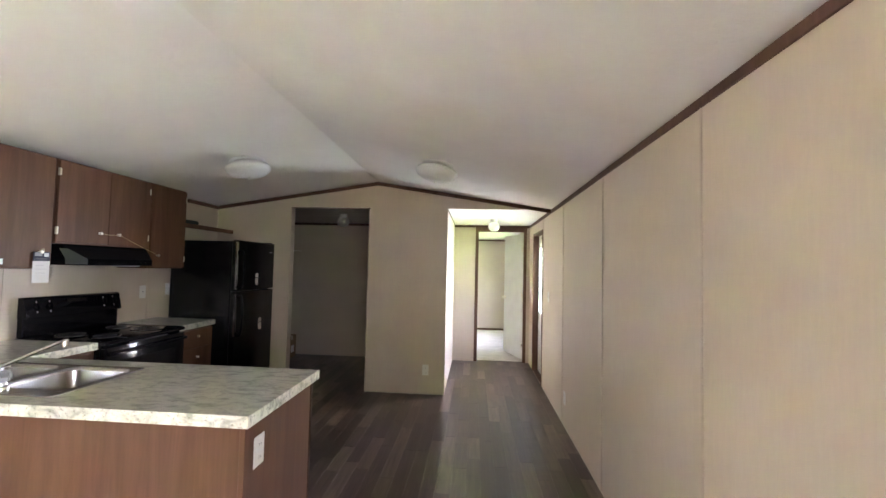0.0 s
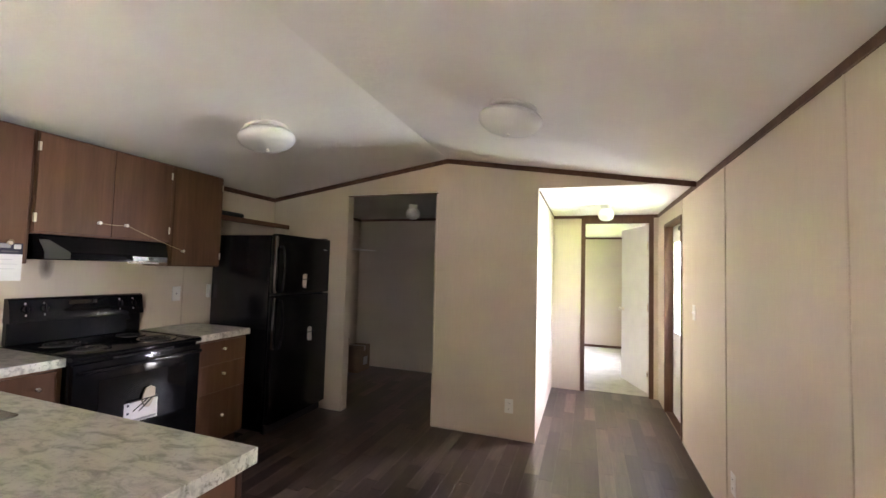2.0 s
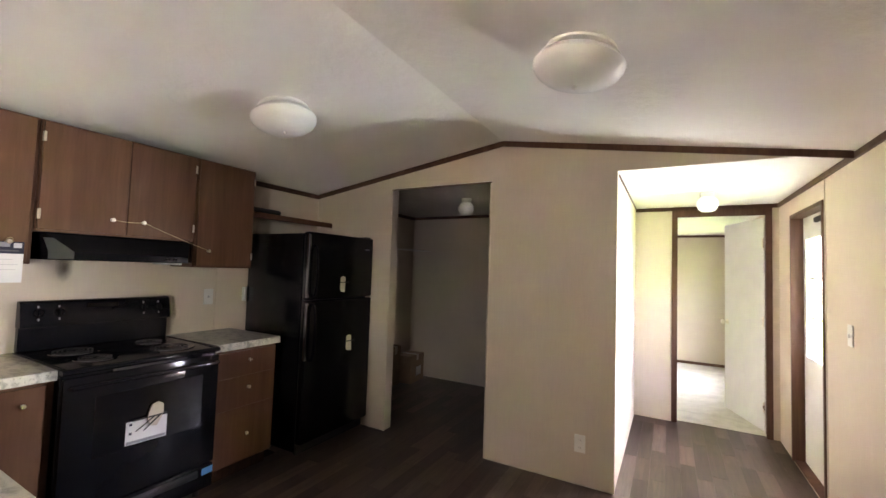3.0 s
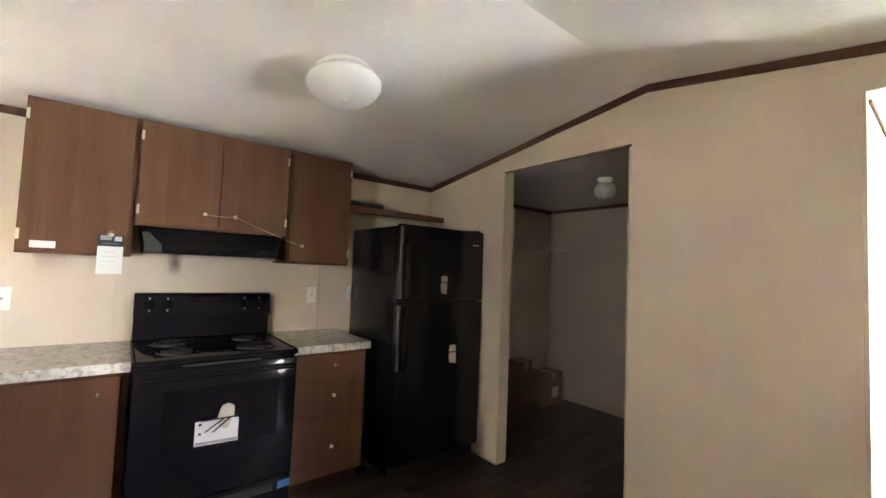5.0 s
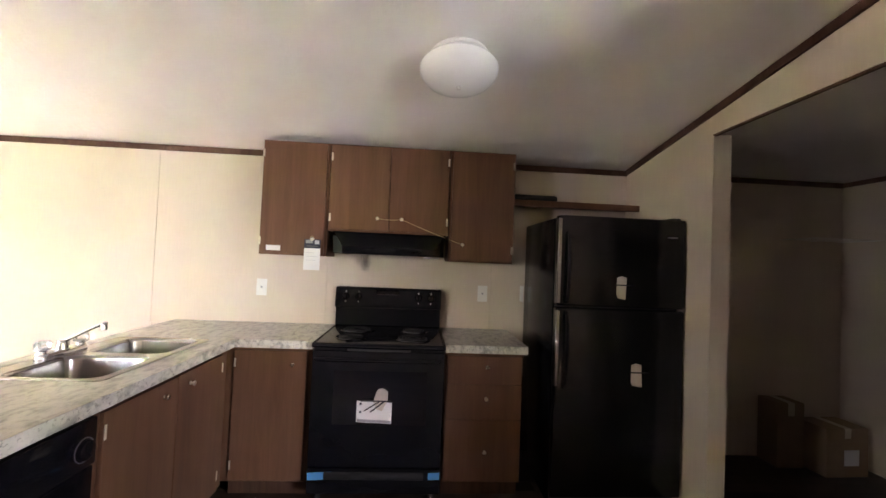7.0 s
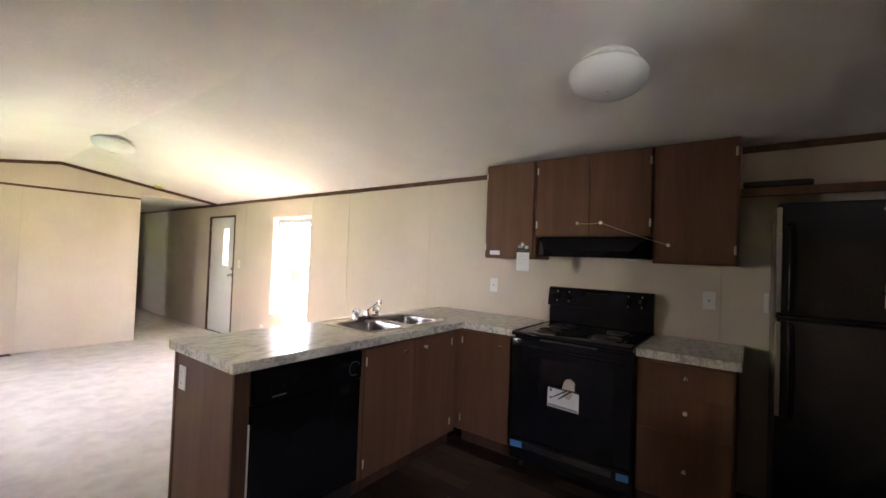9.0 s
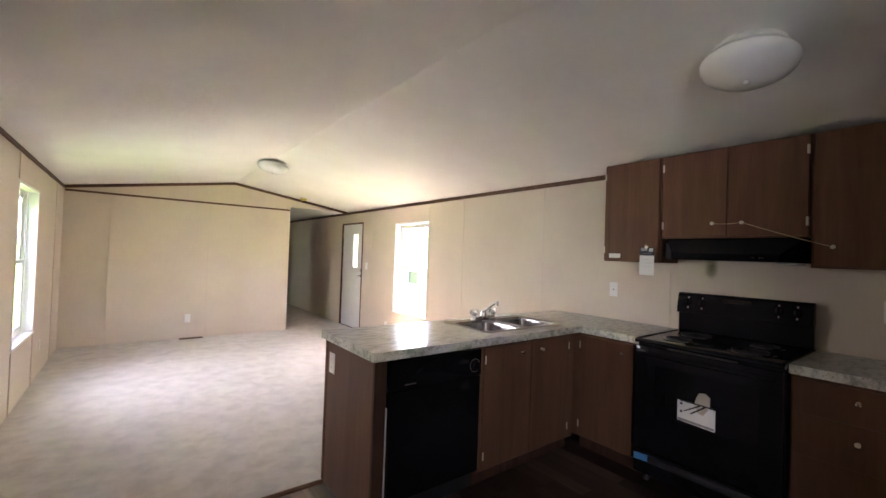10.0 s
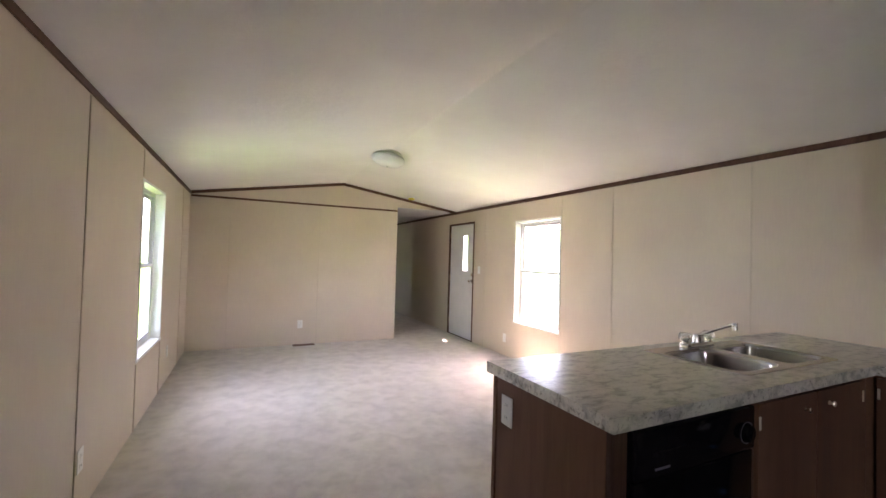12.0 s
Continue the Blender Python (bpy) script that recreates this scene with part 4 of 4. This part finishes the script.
# fridge
def fridge():
    Y0, Y1, X0, XF = 4.150, 4.915, WEST + 0.03, -2.262
    TOP, SPLIT = 1.705, 1.175
    f = thing("refrigerator", (-2.6, 4.53, 0), "black top-freezer refrigerator with packing tabs on its doors", "refrigerator")
    part("cabinet", box((X0, Y0, 0.03), (XF - 0.008, Y1, TOP - 0.012), 0.006, 2), BLACKTEX, f, "black pebbled side panels")
    part("gasket", box((XF - 0.008, Y0 + 0.012, 0.10), (XF, Y1 - 0.012, TOP - 0.02)), BLACKMATTE, f)
    fz = part("freezer_door", box((XF, Y0, SPLIT + 0.006), (XF + 0.062, Y1, TOP), 0.012, 3), BLACKTEX, f)
    fr = part("fridge_door", box((XF, Y0, 0.095), (XF + 0.062, Y1, SPLIT - 0.006), 0.012, 3), BLACKTEX, f)
    xs = XF + 0.062
    for d, z0, z1 in ((fz, SPLIT + 0.03, 1.60), (fr, 0.72, SPLIT - 0.03)):
        pts = arc([(xs - 0.002, Y0 + 0.05, z0), (xs + 0.035, Y0 + 0.05, z0 + 0.03), (xs + 0.048, Y0 + 0.052, (z0 + z1) / 2), (xs + 0.035, Y0 + 0.05, z1 - 0.03), (xs - 0.002, Y0 + 0.05, z1)], 6)
        part("handle", tube(pts, 0.012, 10), BLACK, d, "curved glossy black handle")
    part("edge_trim", box((xs - 0.02, Y0 - 0.003, SPLIT + 0.02), (xs + 0.003, Y0 + 0.02, TOP - 0.02), 0.003), DARKCHROME, fz, "silvery edge strip")
    part("edge_trim", box((xs - 0.02, Y0 - 0.003, 0.72), (xs + 0.003, Y0 + 0.02, SPLIT - 0.02), 0.003), DARKCHROME, fr, "silvery edge strip")
    part("maker_plate", box((xs + 0.0005, Y1 - 0.115, 1.595), (xs + 0.002, Y1 - 0.055, 1.603)), GREY, fz)
    part("top_hinge", box((XF - 0.05, Y1 - 0.08, TOP - 0.012), (XF + 0.04, Y1 - 0.02, TOP + 0.012), 0.004), BLACKMATTE, f)
    part("kick_grille", box((XF - 0.02, Y0 + 0.01, 0.01), (XF + 0.01, Y1 - 0.01, 0.088), 0.003), BLACKMATTE, f)
    for y in (Y0 + 0.06, Y1 - 0.06):
        part("foot", lathe([(0.02, 0), (0.02, 0.03), (0, 0.03)], (XF - 0.05, y, 0.0), 12), BLACKMATTE, f)
        part("foot", lathe([(0.02, 0), (0.02, 0.03), (0, 0.03)], (X0 + 0.06, y, 0.0), 12), BLACKMATTE, f)
    return xs


FR = fridge()
for y0, z0, skew in ((4.498, 1.235, 0.0), (4.598, 0.735, 0.012)):
    t = thing("packing_tab", (FR, y0 + 0.03, z0), "buff card packing tab strapped to the refrigerator door", "card", "tabs on the refrigerator")
    part("card", prism([(y0, z0 + 0.02), (y0 + 0.01, z0), (y0 + 0.055 + skew, z0 - 0.008), (y0 + 0.06, z0 + 0.12), (y0 + 0.03, z0 + 0.128), (y0 + 0.002, z0 + 0.118)], "x", FR + 0.001, FR + 0.006, 0.001), CARDLIGHT, t)
    part("strap", box((FR + 0.006, y0 - 0.012, z0 + 0.072), (FR + 0.009, y0 + 0.10, z0 + 0.080)), BLACKMATTE, t, "dark packing strap")

# wall cabinets
UX = -2.668                     # carcass front
def wall_unit(y0, y1, z0, z1, doors, label):
    u = thing("wall_cabinet", ((WEST + UX) / 2, (y0 + y1) / 2, z0), label, "cabinet", "wall cabinets")
    part("body", box((WEST + 0.002, y0 + 0.001, z0), (UX, y1 - 0.001, z1), 0.002), CAB, u)
    for d0, d1, ky, kz, hy in doors:
        d = part("door", box((UX + 0.0005, d0, z0 + 0.012), (UX + 0.018, d1, z1 - 0.012), 0.002), CAB, u)
        knob_at(d, (UX + 0.018, ky, kz), (1, 0, 0), label="small satin metal knob")
        for z in (z0 + 0.09, z1 - 0.09):
            part("hinge", box((UX + 0.004, hy - 0.006, z - 0.026), (UX + 0.021, hy + 0.006, z + 0.026), 0.001), HINGE, d, "pale metal hinge")
    return u


UTOP = 2.166
wall_unit(2.292, 2.735, 1.405, UTOP, [(2.300, 2.716, 2.645, 1.515, 2.302)], "brown wood-grain wall cabinet with one door")
wall_unit(2.735, 3.545, 1.578, UTOP, [(2.745, 3.1395, 3.064, 1.672, 2.748), (3.1435, 3.535, 3.225, 1.672, 3.531)], "brown wood-grain wall cabinet with two doors over the hood")
wall_unit(3.545, 3.995, 1.405, UTOP, [(3.562, 3.985, 3.64, 1.522, 3.982)], "brown wood-grain wall cabinet with one door beside the shelf")
single("door_cord", tube([Vector((UX + 0.034, 3.064, 1.672)).lerp(Vector((UX + 0.034, 3.225, 1.672)), k / 6) - Vector((0, 0, 0.006 * math.sin(math.pi * k / 6))) for k in range(7)] + [Vector((UX + 0.034, 3.225, 1.672)).lerp(Vector((UX + 0.034, 3.64, 1.522)), k / 8) - Vector((0, 0, 0.004 * math.sin(math.pi * k / 8))) for k in range(1, 9)], 0.0022, 6), CORD, "thin tan cord tied between cabinet knobs", "cord")
tag = thing("hang_tag", (UX + 0.04, 2.645, 1.3), "navy and white hang tag on a cabinet knob", "tag")
part("card", box((UX + 0.030, 2.595, 1.312), (UX + 0.032, 2.700, 1.455), 0.0), PAPER, tag)
part("header", box((UX + 0.030, 2.595, 1.455), (UX + 0.032, 2.700, 1.515), 0.0), NAVY, tag, "navy printed header")
for k, w in ((0, 0.05), (1, 0.07), (2, 0.06)):
    part("print_bar", box((UX + 0.032, 2.612, 1.425 - 0.025 * k), (UX + 0.0323, 2.612 + w, 1.4275 - 0.025 * k)), PALEPRINT, tag)
part("photo", box((UX + 0.032, 2.604, 1.488), (UX + 0.0323, 2.650, 1.511)), GREY, tag, "small grey picture")
part("photo", box((UX + 0.032, 2.662, 1.484), (UX + 0.0323, 2.692, 1.508)), PALEPRINT, tag, "small pale picture")
part("print_bar", box((UX + 0.032, 2.612, 1.466), (UX + 0.0323, 2.682, 1.473)), DIMGREY, tag)
part("loop", tube(arc([(UX + 0.031, 2.63, 1.512), (UX + 0.040, 2.635, 1.528), (UX + 0.042, 2.645, 1.535), (UX + 0.040, 2.655, 1.528), (UX + 0.031, 2.66, 1.512)], 4), 0.0015, 6), CORD, tag)
single("sticker", box((UX + 0.018, 2.345, 1.432), (UX + 0.0188, 2.437, 1.466)), PAPER, "small white paper sticker on a cabinet door", "sticker")

# range hood: a canopy that widens downwards to a short upright lip, with cut corners
hood = thing("range_hood", (-2.7, 3.15, 1.43), "black under-cabinet range hood with cut front corners", "hood")
HW = WEST + 0.004
HOOD_TOP = [(HW, 2.765), (-2.672, 2.770), (-2.660, 2.780), (-2.660, 3.520), (-2.672, 3.530), (HW, 3.535)]
HOOD_LIP = [(HW, 2.780), (-2.620, 2.788), (-2.526, 2.863), (-2.526, 3.440), (-2.620, 3.514), (HW, 3.522)]


def hood_loop(k, z):
    return [(a[0] + (b[0] - a[0]) * k, a[1] + (b[1] - a[1]) * k, z) for a, b in zip(HOOD_TOP, HOOD_LIP)]


part("shell", loft([hood_loop(0, 1.577), hood_loop(0.03, 1.570), hood_loop(0.97, 1.477), hood_loop(1, 1.472), hood_loop(1, 1.432), hood_loop(0.985, 1.430)]), BLACK, hood)
# reflection on the cut corner, painted as a thin paler grey sheet
CORNER_SHEEN = m_plain("corner_sheen_grey", (0.115, 0.128, 0.132), 0.3)
bm = bmesh.new()
rows = []
for k, z in ((0.30, 1.5455), (0.97, 1.478), (1.0, 1.472), (1.0, 1.436)):
    p, q = [Vector((*a, 0)).lerp(Vector((*b, 0)), k) for a, b in ((HOOD_TOP[1], HOOD_LIP[1]), (HOOD_TOP[2], HOOD_LIP[2]))]
    out = Vector((0.0016, -0.0016, z))
    rows.append([bm.verts.new(p + out), bm.verts.new(q + out)])
for (a, b), (c, d) in zip(rows, rows[1:]):
    bm.faces.new((a, b, d, c))
bmesh.ops.solidify(bm, geom=bm.faces[:], thickness=0.0012)
part("corner_plate", bm, CORNER_SHEEN, hood, "painted pale reflection on the cut corner")
hood_switches = part("switch_panel", box((-2.5258, 3.20, 1.436), (-2.523, 3.437, 1.468), 0.001), BLACK, hood)
for y in (3.30, 3.345):
    part("switch", box((-2.523, y, 1.446), (-2.518, y + 0.026, 1.458), 0.001), BLACKTEX, hood_switches)
part("lamp_lens", box((-2.84, 3.38, 1.418), (-2.68, 3.49, 1.4295), 0.004), OPAL, hood, "white plastic lamp lens")


def m_brown_mark():
    """A faint brown mark that fades out towards its rim."""
    m = Mat("soot_mark", (0.10, 0.07, 0.05), 0.8)
    g = m.t.nodes.new("ShaderNodeTexGradient")
    g.gradient_type = "SPHERICAL"
    m.link(m.at((1.0, 22.0, 11.0)), g.inputs["Vector"])
    m.link(m.ramp(g.outputs["Fac"], (0.0, (0, 0, 0)), (1.0, (0.30, 0.30, 0.30))), m.p.inputs["Alpha"])
    return m.m


# small brown patch on the wall below the hood, fading out at its rim
wall_mark = part("soot_mark", box((-0.0003, -0.045, -0.09), (0.0006, 0.045, 0.09)), m_brown_mark(), bpy.data.objects["wall_west"], "small brown mark on the wall under the hood")
wall_mark.location = (WEST + 0.0004, 2.962, 1.385)

# shelf above the fridge and the roll on it
sh = thing("wall_shelf", (-2.8, 4.46, 1.83), "brown wood-grain shelf above the refrigerator", "shelf")
part("board", box((WEST + 0.002, 3.998, 1.842), (-2.755, NORTH - 0.003, 1.862), 0.002), CAB, sh)
part("front_lip", box((-2.7545, 3.998, 1.820), (-2.738, NORTH - 0.003, 1.866), 0.002), CAB, sh)
single("dark_roll", tube(arc([(-2.775, 4.01, 1.886), (-2.775, 4.10, 1.886), (-2.775, 4.25, 1.886), (-2.775, 4.325, 1.886)], 4), [0.020] + [0.023] * 11 + [0.018], 12), BLACKMATTE, "dark roll lying on the wall shelf", "roll")

# ---- fixtures ----
def wall_plate(centre, normal, kind):
    """A white cover plate: kind 'outlet', 'switch' or 'blank'."""
    c, n = Vector(centre), Vector(normal)
    p = thing("wall_" + ("switch" if kind == "switch" else "outlet"), c, {"outlet": "white duplex outlet with a cover plate", "switch": "white toggle switch with a cover plate", "jack": "white wall jack plate with one dark port"}[kind], "switch" if kind == "switch" else "outlet", "wall plates")
    rot = n.to_track_quat("Z", "Y").to_matrix().to_4x4()
    if abs((rot @ Vector((0, 1, 0))).z) < 0.5:
        rot = rot @ pose(0, 0, 0, 0, 0, 90)

    def put(nm, lo, hi, bev, mat, par, lab=""):
        bm = box(lo, hi, bev)
        bmesh.ops.transform(bm, matrix=Matrix.Translation(c) @ rot, verts=bm.verts)
        return part(nm, bm, mat, par, lab)
    plate = put("plate", (-0.037, -0.06, 0.0005), (0.037, 0.06, 0.006), 0.002, WHITE, p)
    if kind == "switch":
        put("toggle", (-0.006, -0.012, 0.006), (0.006, 0.012, 0.016), 0.002, WHITE, plate)
    elif kind == "jack":
        put("port", (-0.006, -0.006, 0.006), (0.006, 0.006, 0.007), 0, GREY, plate)
    else:
        for s in (-1, 1):
            put("socket", (-0.016, s * 0.025 - 0.014, 0.006), (0.016, s * 0.025 + 0.014, 0.008), 0.001, WHITE, plate)
            for dx in (-0.006, 0.006):
                put("slot", (dx - 0.001, s * 0.025 - 0.005, 0.008), (dx + 0.001, s * 0.025 + 0.005, 0.0084), 0, BLACKMATTE, plate)
    return p


wall_plate((WEST, 2.225, 1.165), (1, 0, 0), "jack")
wall_plate((WEST, 3.84, 1.175), (1, 0, 0), "jack")
ob_box = thing("outlet_box", (WEST + 0.018, 4.132, 1.13), "narrow white outlet box on the wall beside the refrigerator", "outlet", "wall plates")
part("housing", box((WEST + 0.0005, 4.124, 1.130), (WEST + 0.034, 4.142, 1.245), 0.003), WHITE, ob_box)
part("cover", box((WEST + 0.034, 4.122, 1.128), (WEST + 0.038, 4.144, 1.247), 0.001), WHITE, ob_box)
wall_plate((NOOK_E + 1.477, SOUTH, 0.306), (0, 1, 0), "outlet")
wall_plate((WEST, -2.393, 1.173), (1, 0, 0), "switch")
wall_plate((WEST, -1.647, 0.25), (1, 0, 0), "outlet")
wall_plate((EAST, 0.528, 0.291), (-1, 0, 0), "outlet")
wall_plate((EAST, -1.884, 0.308), (-1, 0, 0), "outlet")
wall_plate((EAST, 4.16, 0.265), (-1, 0, 0), "outlet")
wall_plate((EAST, 5.04, 1.154), (-1, 0, 0), "switch")
wall_plate((-0.335, NORTH, 0.278), (0, -1, 0), "outlet")
wall_plate((PEN_X - 0.026, 1.762, 0.735), (1, 0, 0), "outlet")

# floor register
reg = thing("floor_register", (-0.425, -3.19, 0.0), "dark metal floor register in the carpet", "vent")
part("frame", slab((-0.58, -0.27), (-3.205, -3.10), [(-0.57, -0.28, -3.195, -3.11)], "z", 0.006, 0.014, 0.001), TRIM, reg)
for k in range(6):
    part("louvre", box((-0.569, -3.193 + k * 0.0145, 0.006), (-0.281, -3.187 + k * 0.0145, 0.012)), TRIM, reg)


def dome_light(x, y, group="dome lights"):
    """A shallow opal bowl under a white pan, square to the sloping ceiling, held by a finial."""
    z = ceiling_at(x)
    d = thing("ceiling_light", (x, y, z), "white opal glass bowl ceiling light, off", "ceiling light", group)
    m = pose(0, 0, 0, 0, -math.degrees(math.atan2(ceiling_at(x + 0.01) - ceiling_at(x - 0.01), 0.02)), 0)
    part("canopy", lathe([(0, 0.006), (0.138, 0.006), (0.138, -0.010), (0.130, -0.016), (0.06, -0.018), (0.05, -0.030), (0, -0.030)], (x, y, z), 32, m), WHITE, d, "white metal pan against the ceiling")
    part("stem", lathe([(0.006, -0.028), (0.006, -0.13), (0, -0.13)], (x, y, z), 10, m), BRASS, d)
    prof = [(0.118, -0.022), (0.140, -0.028), (0.165, -0.042), (0.180, -0.064), (0.177, -0.084), (0.162, -0.106), (0.134, -0.125), (0.097, -0.138), (0.050, -0.145), (0.008, -0.147), (0.008, -0.143), (0.050, -0.141), (0.095, -0.134), (0.131, -0.121), (0.158, -0.103), (0.172, -0.083), (0.175, -0.065), (0.161, -0.046), (0.138, -0.032), (0.118, -0.026), (0.118, -0.022)]
    part("bowl", lathe(prof, (x, y, z), 48, m), OPAL, d, "frosted opal glass")
    part("finial", lathe([(0, -0.164), (0.009, -0.160), (0.011, -0.153), (0.007, -0.145), (0, -0.145)], (x, y, z), 14, m), WHITE, d, "small white finial")
    return d


dome_light(-1.755, 3.495)
dome_light(-0.115, 3.585)
dome_light(-0.985, -1.05)


def globe_light(x, y, z):
    d = thing("globe_light", (x, y, z), "white glass globe lamp on a ceiling holder, off", "ceiling light", "globe lights")
    part("holder", lathe([(0, 0.0), (0.055, 0.0), (0.055, -0.012), (0.045, -0.04), (0, -0.04)], (x, y, z), 24), WHITE, d)
    part("globe", lathe([(0.042, -0.036), (0.062, -0.05), (0.078, -0.08), (0.08, -0.105), (0.068, -0.14), (0.045, -0.16), (0, -0.168)], (x, y, z), 28), OPAL, d, "opal glass globe")


globe_light(0.475, 5.95, EAVE - 0.003)
globe_light(-1.59, 5.60, EAVE - 0.003)
sd = thing("smoke_detector", (-2.0, -3.0, ceiling_at(-2.0)), "white smoke detector under a yellow dust cover", "smoke detector")
part("base", lathe([(0, 0.012), (0.06, 0.012), (0.06, -0.012), (0, -0.012)], (-2.0, -3.0, ceiling_at(-2.0)), 24), WHITE, sd)
part("dust_cover", lathe([(0.054, -0.012), (0.05, -0.034), (0.04, -0.04), (0, -0.04)], (-2.0, -3.0, ceiling_at(-2.0)), 24), YELLOW, sd, "yellow plastic cover")

# ---- utility room ----
def carton(x0, y0, w, d, h, z0, turn, label):
    c = thing("cardboard_box", (x0, y0, z0), label, "box", "cardboard boxes")
    m = pose(x0, y0, z0, 0, 0, turn)

    def put(nm, lo, hi, bev, mat, lab=""):
        bm = box(lo, hi, bev)
        bmesh.ops.transform(bm, matrix=m, verts=bm.verts)
        return part(nm, bm, mat, c, lab)
    put("carton", (-w / 2, -d / 2, 0.0), (w / 2, d / 2, h), 0.004, CARD)
    put("tape_strip", (-w / 2 - 0.001, -0.025, h * 0.8), (w / 2 + 0.001, 0.025, h + 0.001), 0, CARDLIGHT, "buff packing tape")
    return put, c


put, c = carton(-2.845, 6.13, 0.18, 0.21, 0.47, 0.0, 0, "tall brown cardboard box in the utility room corner")
put, c = carton(-2.745, 6.43, 0.23, 0.34, 0.34, 0.0, 3, "brown cardboard box with a white label")
put("label_sheet", (0.1155, -0.03, 0.08), (0.1165, 0.09, 0.19), 0, PAPER, "white paper label")
ws = thing("wire_shelf", (-2.8, 6.45, 1.69), "white wire shelf in the utility room corner", "shelf")
for k in range(8):
    x = WEST + 0.01 + k * 0.04
    part("wire", tube([(x, 6.18, 1.69), (x, END - 0.002, 1.69)], 0.0014, 6), WHITE, ws)
for y in (6.2, 6.45, 6.68):
    part("cross_wire", tube([(WEST + 0.002, y, 1.685), (WEST + 0.30, y, 1.685)], 0.003, 6), WHITE, ws)

# ---- outdoors ----
ground = setting("ground", box((-300, -300, -1.0), (300, 300, -0.75)), GRASS, "sunlit green grass", "ground")
def neighbour():
    h = thing("house", (-9.5, -6.5, -0.75), "white neighbouring mobile home with one blue-grey window", "house")
    part("wall", slab((-16.0, 1.0), (-0.75, 2.2), [(-8.2, -7.44, 0.33, 0.85)], "x", -11.5, -7.5), SIDING, h)
    w = part("window", slab((-8.2, -7.44), (0.33, 0.85), [(-8.16, -7.48, 0.37, 0.81)], "x", -7.6, -7.48), VINYL, h)
    part("pane", box((-7.58, -8.159, 0.371), (-7.56, -7.481, 0.809)), DARKGLASS, w)
    part("roof", prism([(-11.8, 2.2), (-9.5, 2.9), (-7.2, 2.2)], "y", -16.3, 1.3), SIDING, h)


neighbour()

# ---- floor planks ----
PLW = 0.1008
plank_floor = setting("floor_planks", box((WEST, EDGE_Y, -0.006), (EAST, END + 0.05, -0.0035)), SUBFLOOR, "dark brown wood-look planks laid lengthwise", "floor")
SHAPES = {}


def plank_mesh(length, width):
    key = (round(length, 3), round(width, 3))
    if key not in SHAPES:
        bm = box((0, 0, -0.0035), (key[1] - 0.0005, key[0] - 0.0005, 0.0))
        top = [e for e in bm.edges if all(v.co.z > -0.001 for v in e.verts)]
        bmesh.ops.bevel(bm, geom=top, offset=0.0006, segments=1, affect="EDGES")
        SHAPES[key] = mesh_of("plank", bm, PLANK)
    return SHAPES[key]


def lay_planks():
    rng = random.Random(7)
    x = WEST
    while x < EAST - 0.01:
        w = min(PLW, EAST - x)
        y = EDGE_Y - rng.choice((0.0, 0.15, 0.3, 0.45, 0.6))
        while y < END + 0.04:
            ln = rng.choice((0.4, 0.55, 0.7, 0.9))
            a, b = max(y, EDGE_Y + 0.001), min(y + ln, END + 0.05)
            hidden = x + w < -2.36 and b < 4.15 or x + w < -0.7 and b < 2.22 or x + w < -2.3 and a > 4.2 and b < 4.9
            if b - a > 0.03 and not hidden:
                ob = new("plank", plank_mesh(b - a, w))
                ob.parent = plank_floor
                ob.location = (x, a, 0.0)
            y += ln
        x += PLW


lay_planks()
